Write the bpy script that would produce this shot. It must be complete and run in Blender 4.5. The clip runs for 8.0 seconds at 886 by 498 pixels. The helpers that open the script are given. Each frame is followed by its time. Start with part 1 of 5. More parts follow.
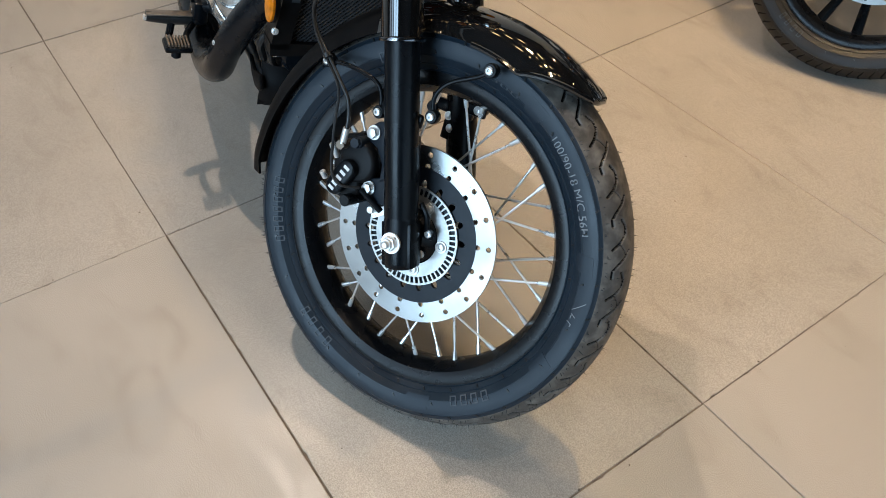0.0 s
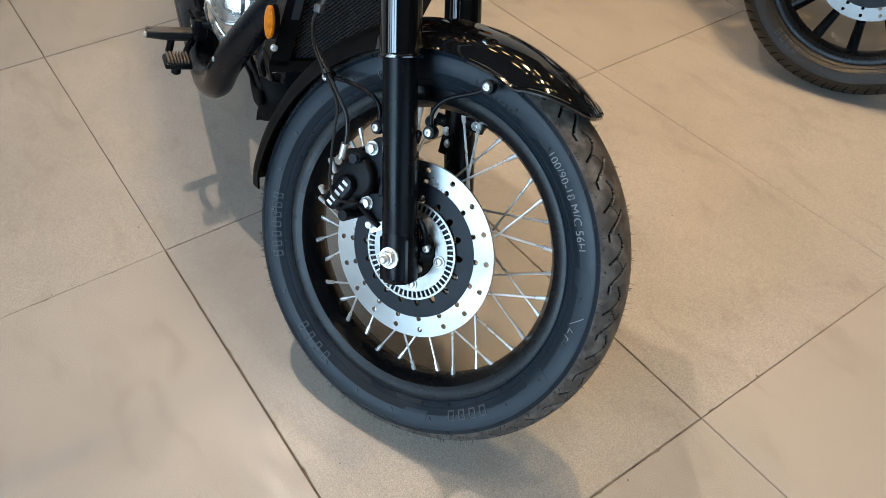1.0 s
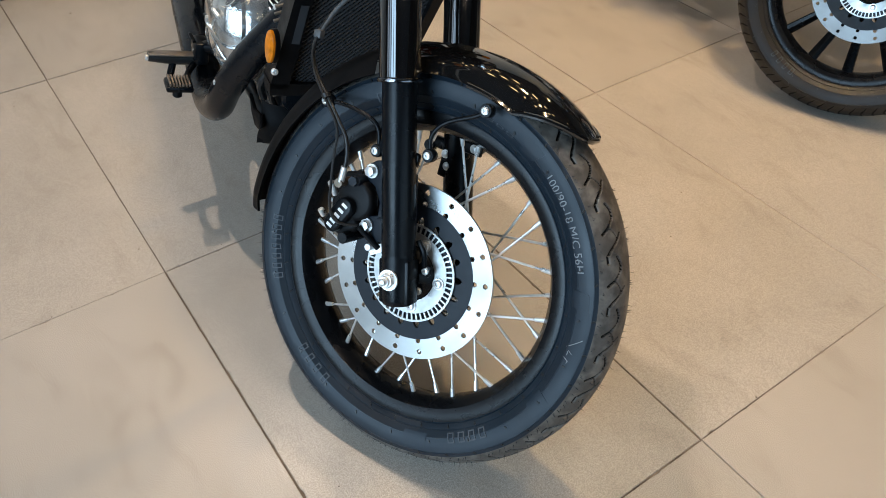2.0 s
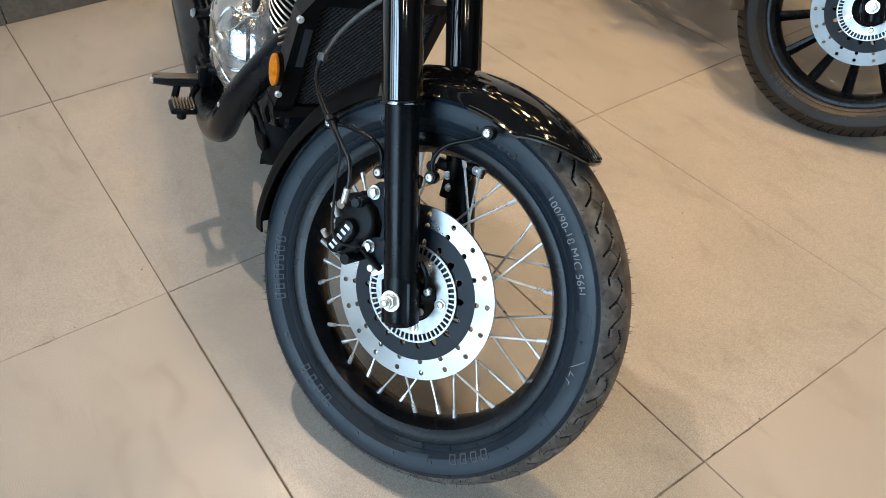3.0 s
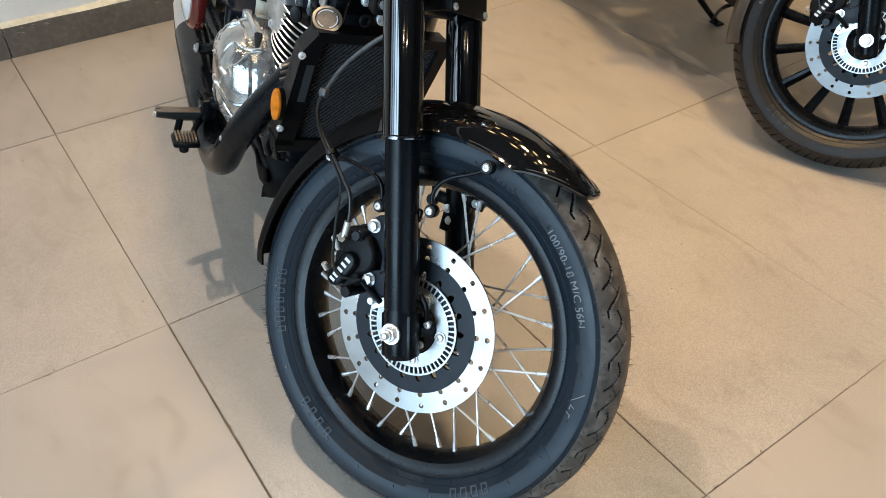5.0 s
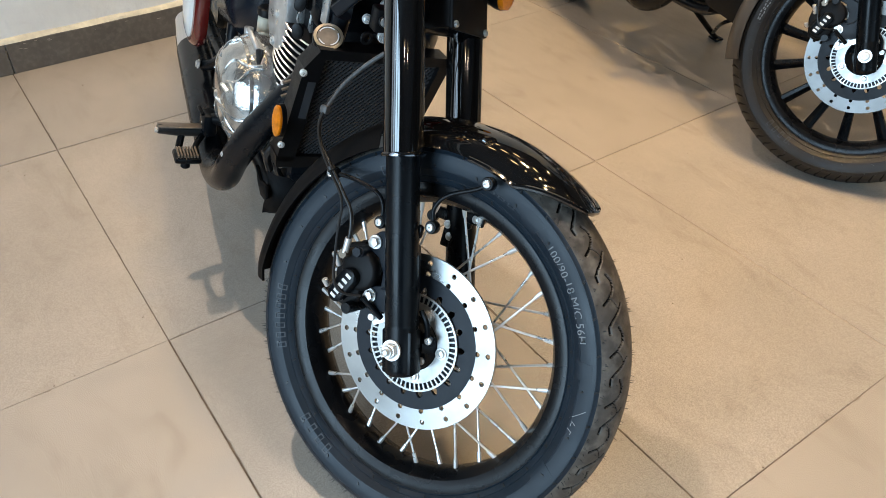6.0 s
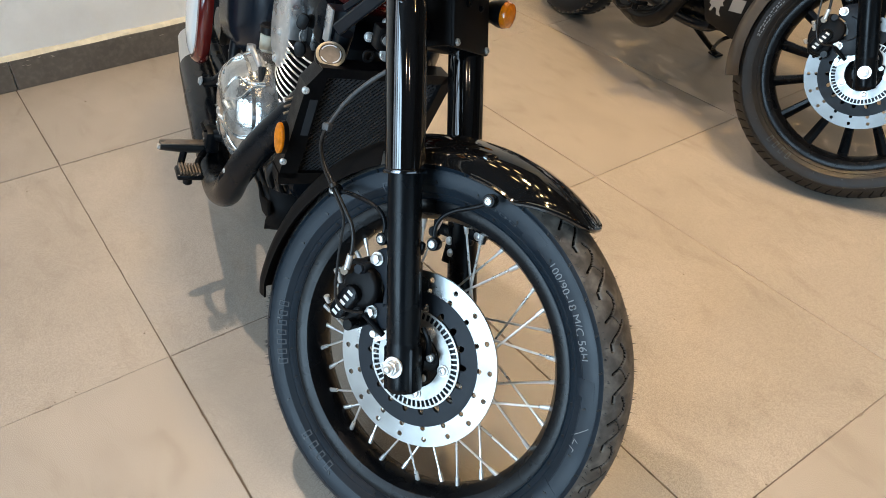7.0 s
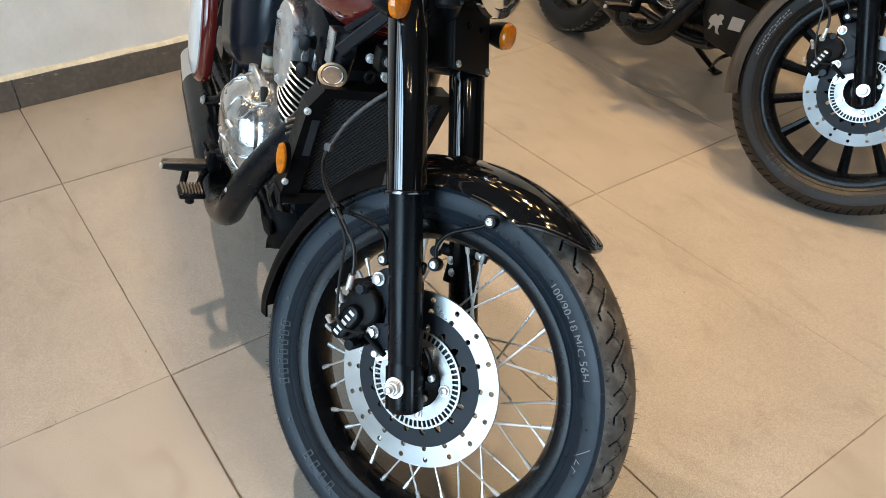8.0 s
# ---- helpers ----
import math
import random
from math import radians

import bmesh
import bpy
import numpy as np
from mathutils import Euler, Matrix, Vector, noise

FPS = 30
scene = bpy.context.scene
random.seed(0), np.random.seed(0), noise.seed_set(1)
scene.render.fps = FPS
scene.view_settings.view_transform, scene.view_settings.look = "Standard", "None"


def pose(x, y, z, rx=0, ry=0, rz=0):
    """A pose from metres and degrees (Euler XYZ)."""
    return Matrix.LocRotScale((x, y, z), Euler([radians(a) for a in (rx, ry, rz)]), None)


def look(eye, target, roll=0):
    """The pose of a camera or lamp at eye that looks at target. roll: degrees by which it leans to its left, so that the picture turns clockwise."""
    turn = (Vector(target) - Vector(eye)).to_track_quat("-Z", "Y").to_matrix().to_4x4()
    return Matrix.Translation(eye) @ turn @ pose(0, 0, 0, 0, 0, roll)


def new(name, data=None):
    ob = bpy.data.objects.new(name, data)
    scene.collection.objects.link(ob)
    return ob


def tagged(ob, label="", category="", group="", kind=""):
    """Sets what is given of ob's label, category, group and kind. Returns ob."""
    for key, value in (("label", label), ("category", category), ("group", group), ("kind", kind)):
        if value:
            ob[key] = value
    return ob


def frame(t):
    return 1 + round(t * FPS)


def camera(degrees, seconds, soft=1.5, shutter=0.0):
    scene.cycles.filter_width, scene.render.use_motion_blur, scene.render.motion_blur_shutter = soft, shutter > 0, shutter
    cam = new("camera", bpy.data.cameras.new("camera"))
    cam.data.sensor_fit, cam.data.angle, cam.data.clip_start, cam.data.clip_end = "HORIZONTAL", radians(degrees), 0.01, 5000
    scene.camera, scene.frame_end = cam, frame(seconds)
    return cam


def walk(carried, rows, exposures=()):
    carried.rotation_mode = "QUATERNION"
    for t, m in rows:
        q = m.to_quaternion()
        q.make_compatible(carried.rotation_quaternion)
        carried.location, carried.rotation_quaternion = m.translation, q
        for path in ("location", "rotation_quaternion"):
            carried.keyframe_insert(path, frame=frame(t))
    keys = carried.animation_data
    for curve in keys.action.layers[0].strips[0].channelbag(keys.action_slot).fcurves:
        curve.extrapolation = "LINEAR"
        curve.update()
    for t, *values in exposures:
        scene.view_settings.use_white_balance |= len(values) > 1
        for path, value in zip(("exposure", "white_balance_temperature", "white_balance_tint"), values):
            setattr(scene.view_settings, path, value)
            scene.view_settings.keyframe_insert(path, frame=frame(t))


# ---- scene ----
# x runs along the long side of the floor tiles, y along the short side, z up
cam = camera(59.6, 8.0, soft=0.35)
PATH = [
    (0, (1.236, -0.183, 1.122), (0.103, 0.621, -0.316), 0.7),
    (0.5, (1.238, -0.183, 1.124), (0.097, 0.626, -0.305), 0.6),
    (1, (1.239, -0.183, 1.125), (0.085, 0.638, -0.287), 0.7),
    (1.5, (1.239, -0.182, 1.129), (0.073, 0.65, -0.267), 0.7),
    (3, (1.241, -0.184, 1.136), (0.028, 0.673, -0.203), 0.5),
    (3.5, (1.241, -0.184, 1.139), (0.018, 0.681, -0.186), 0.5),
    (4, (1.242, -0.184, 1.141), (0.007, 0.688, -0.168), 0.4),
    (4.5, (1.242, -0.184, 1.143), (-0.002, 0.694, -0.153), 0.4),
    (6, (1.24, -0.183, 1.149), (-0.032, 0.712, -0.108), 0.3),
    (6.5, (1.239, -0.184, 1.151), (-0.041, 0.717, -0.093), 0.3),
    (7, (1.238, -0.183, 1.153), (-0.054, 0.723, -0.076), 0.2),
    (7.5, (1.237, -0.183, 1.158), (-0.065, 0.728, -0.057), 0.2),
    (8, (1.235, -0.182, 1.162), (-0.076, 0.735, -0.038), 0.1),
]
walk(cam, [(t, look(eye, target, roll)) for t, eye, target, roll in PATH], [(0, -0.10, 6300, 10), (4, 0.03, 6470, 10), (8, 0.09, 6660, 11)])

# ---- light: cool daylight through the shop window, warm downlights in the ceiling ----
world = bpy.data.worlds.new("sky")
scene.world = world
world.use_nodes = True
wt = world.node_tree
sky = wt.nodes.new("ShaderNodeTexSky")
sky.sky_type, sky.sun_disc = "NISHITA", False
sky.sun_elevation, sky.sun_rotation = radians(40), radians(200)
wt.nodes["Background"].inputs["Strength"].default_value = 0.12
wt.links.new(sky.outputs[0], wt.nodes["Background"].inputs["Color"])

ROOM_X0, ROOM_X1, ROOM_Y0, ROOM_Y1, ROOM_H = -1.482, 7.0, -3.0, 7.5, 3.4


def area(name, m, sx, sy, power, colour, shape="RECTANGLE", spread=180):
    lamp = bpy.data.lights.new(name, "AREA")
    lamp.shape, lamp.size, lamp.energy, lamp.color = shape, sx, power, colour
    lamp.spread = radians(spread)
    if shape == "RECTANGLE":
        lamp.size_y = sy
    ob = new(name, lamp)
    ob.matrix_world = m
    return ob


WARM, WHITE, COOL = (1.0, 0.68, 0.31), (1.0, 0.82, 0.67), (0.52, 0.77, 1.0)
WX0, WX1, WZ0, WZ1 = -0.75, 2.35, 0.3, 3.34  # shop window in the south wall
EY0, EY1, EZ0, EZ1 = -2.6, 3.4, 0.10, 2.75  # unseen glazed front, added to the east wall to brighten the west wall
PIERS = [(-0.14, -0.06), (0.58, 0.66), (1.40, 1.48)]  # solid strips between the tall panes
PANES = list(zip([WX0] + [b for a, b in PIERS], [a for a, b in PIERS] + [WX1]))
for (a, b), share in zip(PANES, (0.15, 0.45, 1.5, 1.9)):
    area("window_daylight", pose((a + b) / 2, ROOM_Y0 + 0.03, (WZ0 + WZ1) / 2, 90, 0, 0), b - a - 0.1, WZ1 - WZ0 - 0.1, 37 * share * (b - a), COOL, spread=130)
# added fill from the east, for cooler and brighter plaster
area("shopfront_daylight", pose(ROOM_X1 - 0.03, (EY0 + EY1) / 2, (EZ0 + EZ1) / 2, 90, 0, 90), EY1 - EY0 - 0.1, EZ1 - EZ0 - 0.1, 60, COOL)
# adjustable downlights, most turned towards the motorcycles: place, power and the floor point that each faces; the
# first, on the wall, and the one at (0.70, 0.95) are added fill lights
SPOTS = [((-1.27, -0.60), 1.8, (-1.40, -0.55), 130), ((-1.12, 0.44), 14, (0.75, 0.2), 92), ((-1.12, 1.40), 2, (-0.1, 1.3), 130), ((-1.12, 1.66), 9.5, (-0.3, 1.7), 120), ((0.0, 1.50), 12.5, (0.2, 1.7), 100), ((0.70, 0.95), 6, (0.1, 1.75), 90), ((1.4, 1.3), 6, (0.8, 1.1), 120)]
# downlights that face straight down
LAMPS = {(3.4, -1.3): 3, (-0.9, 4.3): 7, (0.9, 4.3): 6, (2.4, 3.9): 3, (2.7, 1.0): 3, (0.5, -1.3): 2, (-0.95, -1.30): 0.8, (4.2, 2.4): 5, (4.2, -0.2): 4}
FITTINGS = [spot[0] for spot in SPOTS] + list(LAMPS)
# dimmer ones further along the ceiling
FITTINGS += [(-0.55 + 0.62 * i, 0.80 + 0.62 * j) for i in range(3) for j in range(3)] + [(-1.12, 0.95), (-1.12, 1.90), (0.35, -1.45)] + [(2.2 + 0.9 * i, 2.2 + 0.8 * j) for i in range(3) for j in range(2)]
for (lx, ly), power, aim, beam in SPOTS:
    area("downlight_lamp", look((lx, ly, ROOM_H - 0.035), (*aim, 0)), 0.06, 0.06, power, WARM if ly > 1.45 else WHITE, "DISK", beam)
for lx, ly in LAMPS:
    area("downlight_lamp", pose(lx, ly, ROOM_H - 0.035), 0.08, 0.08, LAMPS[lx, ly], WARM if ly > 1.5 else WHITE, "DISK", 150)


# ---- building helpers ----
from mathutils.geometry import delaunay_2d_cdt


def world_of(ob):
    m = ob.matrix_basis.copy()
    while ob.parent:
        ob = ob.parent
        m = ob.matrix_basis @ m
    return m


def part(name, bm, material, parent=None, label="", at=None, angle=40, kind=""):
    """Links a bmesh as one mesh object under a thing or a part; at: the frame, in the world, of its coordinates."""
    me = bpy.data.meshes.new(name)
    bm.normal_update()
    bm.to_mesh(me)
    bm.free()
    me.materials.append(material)
    me.shade_smooth()
    me.set_sharp_from_angle(angle=radians(angle))
    ob = new(name, me)
    if parent:
        ob.parent = parent
        if at is not None:
            ob.matrix_basis = world_of(parent).inverted() @ at
    elif at is not None:
        ob.matrix_basis = at
    return tagged(ob, label, kind=kind)


def empty(name, m, label, category, group=""):
    ob = new(name)
    ob.empty_display_size = 0.1
    ob.matrix_basis = m
    return tagged(ob, label, category, group)


def merge(*bms):
    """Joins several bmeshes into the first."""
    out = bms[0]
    for b in bms[1:]:
        me = bpy.data.meshes.new("tmp")
        b.to_mesh(me)
        out.from_mesh(me)
        b.free()
        bpy.data.meshes.remove(me)
    return out


def moved(bm, m):
    bmesh.ops.transform(bm, matrix=m, verts=bm.verts)
    return bm


def skin(loops, closed=True, caps=True, ring=False):
    """A surface through loops of the same number of points; ring: the last loop joins the first."""
    bm = bmesh.new()
    rows = [[bm.verts.new(p) for p in lp] for lp in loops]
    n = len(rows[0])
    pairs = list(zip(rows, rows[1:])) + ([(rows[-1], rows[0])] if ring else [])
    for a, b in pairs:
        for i in range(n if closed else n - 1):
            j = (i + 1) % n
            bm.faces.new((a[i], a[j], b[j], b[i]))
    if caps and closed and not ring:
        bm.faces.new(rows[0][::-1])
        bm.faces.new(rows[-1])
    bmesh.ops.recalc_face_normals(bm, faces=bm.faces)
    return bm


def lathe(profile, seg=48, closed=False, a0=0.0, a1=360.0):
    """A profile of (radius, y) turned about the y axis."""
    full = abs(a1 - a0) >= 359.9
    loops = []
    for i in range(seg if full else seg + 1):
        a = radians(a0 + (a1 - a0) * i / seg)
        loops.append([(r * math.cos(a), y, r * math.sin(a)) for r, y in profile])
    bm = skin(loops, closed=closed, caps=not full, ring=full)
    bmesh.ops.remove_doubles(bm, verts=bm.verts, dist=1e-6)
    return bm


def spline(pts, n=8):
    """Points along a smooth curve through pts."""
    p = [Vector(q) for q in pts]
    if len(p) < 3:
        return p
    p = [2 * p[0] - p[1]] + p + [2 * p[-1] - p[-2]]
    out = []
    for a, b, c, d in zip(p, p[1:], p[2:], p[3:]):
        for k in range(n):
            s = k / n
            out.append(0.5 * (2 * b + (c - a) * s + (2 * a - 5 * b + 4 * c - d) * s * s + (3 * b - a - 3 * c + d) * s ** 3))
    return out + [p[-2]]


def tube(pts, r, seg=12, n=8, flat=1.0):
    """A round bar along a smooth curve; r: one radius, or one for each given point."""
    line = spline(pts, n)
    m = len(line)
    rs = [r] * m if not isinstance(r, (list, tuple)) else [float(np.interp(i / (m - 1) * (len(r) - 1), range(len(r)), r)) for i in range(m)]
    loops, side = [], None
    for i, p in enumerate(line):
        d = (line[min(i + 1, m - 1)] - line[max(i - 1, 0)]).normalized()
        if side is None:
            side = d.orthogonal().normalized()
        side = (side - d * side.dot(d)).normalized()
        up = d.cross(side)
        loops.append([p + rs[i] * (math.cos(a) * side + flat * math.sin(a) * up) for a in np.linspace(0, 2 * math.pi, seg, endpoint=False)])
    return skin(loops)


def rod(p0, p1, r, seg=16, bevel=0.0, r1=None):
    p0, p1 = Vector(p0), Vector(p1)
    L = (p1 - p0).length
    r1 = r if r1 is None else r1
    prof = [(0, 0), (r - bevel, 0), (r, bevel), (r1, L - bevel), (r1 - bevel, L), (0, L)] if bevel else [(0, 0), (r, 0), (r1, L), (0, L)]
    bm = lathe(prof, seg)
    return moved(bm, Matrix.Translation(p0) @ (p1 - p0).to_track_quat("Y", "Z").to_matrix().to_4x4())


def box(c, size, bevel=0.0, m=None, seg=2):
    bm = bmesh.new()
    bmesh.ops.create_cube(bm, size=1.0)
    bmesh.ops.scale(bm, vec=size, verts=bm.verts)
    if bevel:
        bmesh.ops.bevel(bm, geom=bm.edges[:], offset=bevel, segments=seg, affect="EDGES", profile=0.5)
    bmesh.ops.translate(bm, vec=c, verts=bm.verts)
    return moved(bm, m) if m is not None else bm


def circle(cx, cz, r, n=12, a=0.0):
    return [(cx + r * math.cos(a + 2 * math.pi * k / n), cz + r * math.sin(a + 2 * math.pi * k / n)) for k in range(n)]


def inside(c, lp):
    """1 where the point c lies in the outline lp, else 0."""
    x0, z0, x1, z1 = lp[:, 0], lp[:, 1], np.roll(lp[:, 0], -1), np.roll(lp[:, 1], -1)
    hit = ((z0 > c.y) != (z1 > c.y)) & (c.x < (x1 - x0) * (c.y - z0) / np.where(z1 == z0, 1, z1 - z0) + x0)
    return int(hit.sum() % 2)


def plate(outer, holes=(), y0=0.0, y1=0.004, bevel=0.0):
    """A flat piece in the xz plane with holes through it, from y0 to y1."""
    bm = bmesh.new()
    pts, edges = [], []
    for lp in (outer, *holes):
        b = len(pts)
        pts += [Vector(p) for p in lp]
        edges += [(b + i, b + (i + 1) % len(lp)) for i in range(len(lp))]
    co, _, tris, *_ = delaunay_2d_cdt(pts, edges, [], 0, 1e-7)
    vs = [bm.verts.new((p.x, y0, p.y)) for p in co]
    loops = [np.array([tuple(p) for p in lp]) for lp in (outer, *holes)]
    for tri in tris:
        c = sum((co[i] for i in tri), Vector((0, 0))) / 3
        if sum(inside(c, lp) for lp in loops) % 2:
            bm.faces.new([vs[i] for i in tri])
    bmesh.ops.delete(bm, geom=[v for v in bm.verts if not v.link_faces], context="VERTS")
    got = bmesh.ops.extrude_face_region(bm, geom=bm.faces[:])
    vs = [g for g in got["geom"] if isinstance(g, bmesh.types.BMVert)]
    bmesh.ops.translate(bm, vec=(0, y1 - y0, 0), verts=vs)
    bmesh.ops.recalc_face_normals(bm, faces=bm.faces)
    if bevel:
        es = [e for e in bm.edges if len(e.link_faces) == 2 and e.calc_face_angle(0) > 1.0]
        bmesh.ops.bevel(bm, geom=es, offset=bevel, segments=2, affect="EDGES", profile=0.5)
    return bm


def hexa(r):
    return circle(0, 0, r, 6)


def bolt(p, d, r=0.008, h=0.007, washer=1.35, cap=False):
    """A bolt with its washer at p, its head along d; cap: round with a hollow."""
    if cap:
        b = lathe([(0, 0), (r, 0), (r, h * 0.85), (r * 0.85, h), (r * 0.45, h), (r * 0.42, h * 0.4), (0, h * 0.4)], 18)
    else:
        b = plate(hexa(r), (), 0.0, h, r * 0.12)
    w = lathe([(0, -0.0015), (r * washer, -0.0015), (r * washer, 0.0012), (0, 0.0012)], 20)
    return moved(merge(b, w), Matrix.Translation(p) @ Vector(d).to_track_quat("Y", "Z").to_matrix().to_4x4())


def sup(a, b, n=24, e=2.6):
    """A rounded-square outline with half sizes a and b."""
    out = []
    for k in range(n):
        t = 2 * math.pi * k / n
        c, s = math.cos(t), math.sin(t)
        out.append((a * math.copysign(abs(c) ** (2 / e), c), b * math.copysign(abs(s) ** (2 / e), s)))
    return out


def loft(sections, n=24, e=2.6):
    """Sections of (centre, half width along y, half height along z[, exponent]), standing across x."""
    loops = []
    for sec in sections:
        c, a, b = sec[:3]
        loops.append([(c[0], c[1] + y, c[2] + z) for y, z in sup(a, b, n, sec[3] if len(sec) > 3 else e)])
    return skin(loops)


# ---- materials ----
def material(name, base, rough=0.5, metal=0.0, vary=0.0, scale=20.0, bump=0.0, bump_scale=200.0, rough_vary=0.0, spec=0.5, coat=0.0, piece=0.0,
             second=None, second_scale=4.0, second_amount=0.5, trans=0.0, ior=1.45):
    """Principled surface with colour variation at two scales, uneven gloss and fine relief."""
    mt = bpy.data.materials.new(name)
    mt.use_nodes = True
    nt = mt.node_tree
    N, Lk = nt.nodes, nt.links
    p = N["Principled BSDF"]
    p.inputs["Metallic"].default_value = metal
    p.inputs["Roughness"].default_value = rough
    p.inputs["Specular IOR Level"].default_value = spec
    p.inputs["Coat Weight"].default_value = coat
    p.inputs["Coat Roughness"].default_value = 0.03
    p.inputs["Transmission Weight"].default_value = trans
    p.inputs["IOR"].default_value = ior
    p.inputs["Base Color"].default_value = (*base, 1)
    tc = N.new("ShaderNodeTexCoord")

    def tex(sc, detail=4.0):
        t = N.new("ShaderNodeTexNoise")
        t.inputs["Scale"].default_value, t.inputs["Detail"].default_value = sc, detail
        Lk.new(tc.outputs["Object"], t.inputs["Vector"])
        return t

    def ramp(src, lo, hi, out_lo, out_hi):
        r = N.new("ShaderNodeMapRange")
        r.inputs[1].default_value, r.inputs[2].default_value, r.inputs[3].default_value, r.inputs[4].default_value = lo, hi, out_lo, out_hi
        Lk.new(src, r.inputs[0])
        return r.outputs[0]

    colour = None
    if vary or second or piece:
        mix = N.new("ShaderNodeMix")
        mix.data_type, mix.blend_type = "RGBA", "MULTIPLY"
        mix.inputs["Factor"].default_value = 1.0
        mix.inputs["A"].default_value = (*base, 1)
        g = N.new("ShaderNodeCombineColor")
        v = ramp(tex(scale).outputs["Fac"], 0.3, 0.7, 1 - vary, 1 + vary)
        if piece:
            oi = N.new("ShaderNodeObjectInfo")
            pv = ramp(oi.outputs["Random"], 0, 1, 1 - piece, 1 + piece)
            mu = N.new("ShaderNodeMath")
            mu.operation = "MULTIPLY"
            Lk.new(v, mu.inputs[0]), Lk.new(pv, mu.inputs[1])
            v = mu.outputs[0]
        for k in range(3):
            Lk.new(v, g.inputs[k])
        Lk.new(g.outputs[0], mix.inputs["B"])
        colour = mix.outputs["Result"]
        if second:
            m2 = N.new("ShaderNodeMix")
            m2.data_type = "RGBA"
            Lk.new(ramp(tex(second_scale, 6).outputs["Fac"], 0.45, 0.72, 0, second_amount), m2.inputs["Factor"])
            Lk.new(colour, m2.inputs["A"])
            m2.inputs["B"].default_value = (*second, 1)
            colour = m2.outputs["Result"]
        Lk.new(colour, p.inputs["Base Color"])
    if rough_vary:
        Lk.new(ramp(tex(scale * 0.7, 5).outputs["Fac"], 0.3, 0.7, max(0.02, rough - rough_vary), min(1, rough + rough_vary)), p.inputs["Roughness"])
    if bump:
        b = N.new("ShaderNodeBump")
        b.inputs["Strength"].default_value, b.inputs["Distance"].default_value = bump, 0.002
        Lk.new(tex(bump_scale, 3).outputs["Fac"], b.inputs["Height"])
        Lk.new(b.outputs[0], p.inputs["Normal"])
    return mt


# one black rubber twice: window blue put into RUBBER, lamp warmth into the next
RUBBER = material("rubber_tyre", (0.0085, 0.0155, 0.0235), 0.43, spec=0.37, vary=0.15, scale=14, bump=0.12, bump_scale=900, rough_vary=0.08, second=(0.015, 0.022, 0.030), second_scale=9, second_amount=0.4)
RUBBER_WARMLIT = material("rubber_warmlit", (0.012, 0.010, 0.008), 0.5, vary=0.2, scale=14, bump=0.12, bump_scale=900, rough_vary=0.08, second=(0.03, 0.027, 0.024), second_scale=12, second_amount=0.4)
# near-black that paints the shade inside tread grooves and slots
GROOVE_SHADE = material("groove_shade", (0.004, 0.004, 0.004), 0.7, spec=0.2, vary=0.1, scale=60)
TREAD = material("rubber_dusty", (0.066, 0.058, 0.050), 0.46, spec=0.45, vary=0.3, scale=55, bump=0.2, bump_scale=900, rough_vary=0.12, second=(0.26, 0.235, 0.20), second_scale=48, second_amount=0.5)
MOULD = material("moulded_rubber", (0.045, 0.052, 0.060), 0.6, vary=0.3, scale=90)
LETTER = material("rubber_letter", (0.19, 0.195, 0.20), 0.6, vary=0.15, scale=60)
SATIN = material("satin_black", (0.0025, 0.0036, 0.005), 0.28, spec=0.2, vary=0.1, scale=30, rough_vary=0.05, bump=0.03, bump_scale=900)
GLOSS = material("gloss_black", (0.003, 0.003, 0.0032), 0.06, spec=0.7, coat=1.0, vary=0.1, scale=12, rough_vary=0.02)
PIPE_BLACK = material("pipe_black", (0.003, 0.0042, 0.006), 0.25, spec=0.3, vary=0.15, scale=30, rough_vary=0.06, bump=0.04, bump_scale=700)
RIM_BLACK = material("rim_black", (0.003, 0.0035, 0.0045), 0.27, spec=0.26, vary=0.1, scale=30, rough_vary=0.05)
MATT = material("matt_black", (0.005, 0.005, 0.0055), 0.5, spec=0.2, vary=0.15, scale=60, bump=0.1, bump_scale=1200)
FLAP = material("dull_flap", (0.0035, 0.0035, 0.0038), 0.55, spec=0.08, vary=0.2, scale=30, bump=0.1, bump_scale=900)
PLASTIC = material("black_plastic", (0.004, 0.004, 0.0044), 0.36, spec=0.22, vary=0.15, scale=50, bump=0.08, bump_scale=1400, rough_vary=0.08)
CARRIER = material("disc_carrier_black", (0.007, 0.0105, 0.016), 0.45, spec=0.3, vary=0.12, scale=50, rough_vary=0.06)
STEEL = material("brushed_steel", (0.40, 0.40, 0.39), 0.33, metal=1.0, vary=0.1, scale=18, rough_vary=0.1, bump=0.05, bump_scale=500)
tangent = STEEL.node_tree.nodes.new("ShaderNodeTangent")
tangent.direction_type, tangent.axis = "RADIAL", "Y"
STEEL.node_tree.links.new(tangent.outputs[0], STEEL.node_tree.nodes["Principled BSDF"].inputs["Tangent"])
STEEL.node_tree.nodes["Principled BSDF"].inputs["Anisotropic"].default_value = 0.6
# same disc steel, coloured darker to hold down the window's reflection
DIMMED_STEEL = material("dimmed_steel", (0.175, 0.170, 0.163), 0.38, metal=1.0, vary=0.08, scale=14, rough_vary=0.05, bump=0.015, bump_scale=300)
RING = material("ring_steel", (0.47, 0.47, 0.455), 0.40, metal=0.85, vary=0.15, scale=60, rough_vary=0.1)
ZINC = material("zinc_steel", (0.74, 0.74, 0.72), 0.33, metal=0.75, vary=0.1, scale=90, rough_vary=0.1)
BRONZE = material("bronzed_steel", (0.16, 0.13, 0.10), 0.4, metal=0.8, vary=0.2, scale=60)
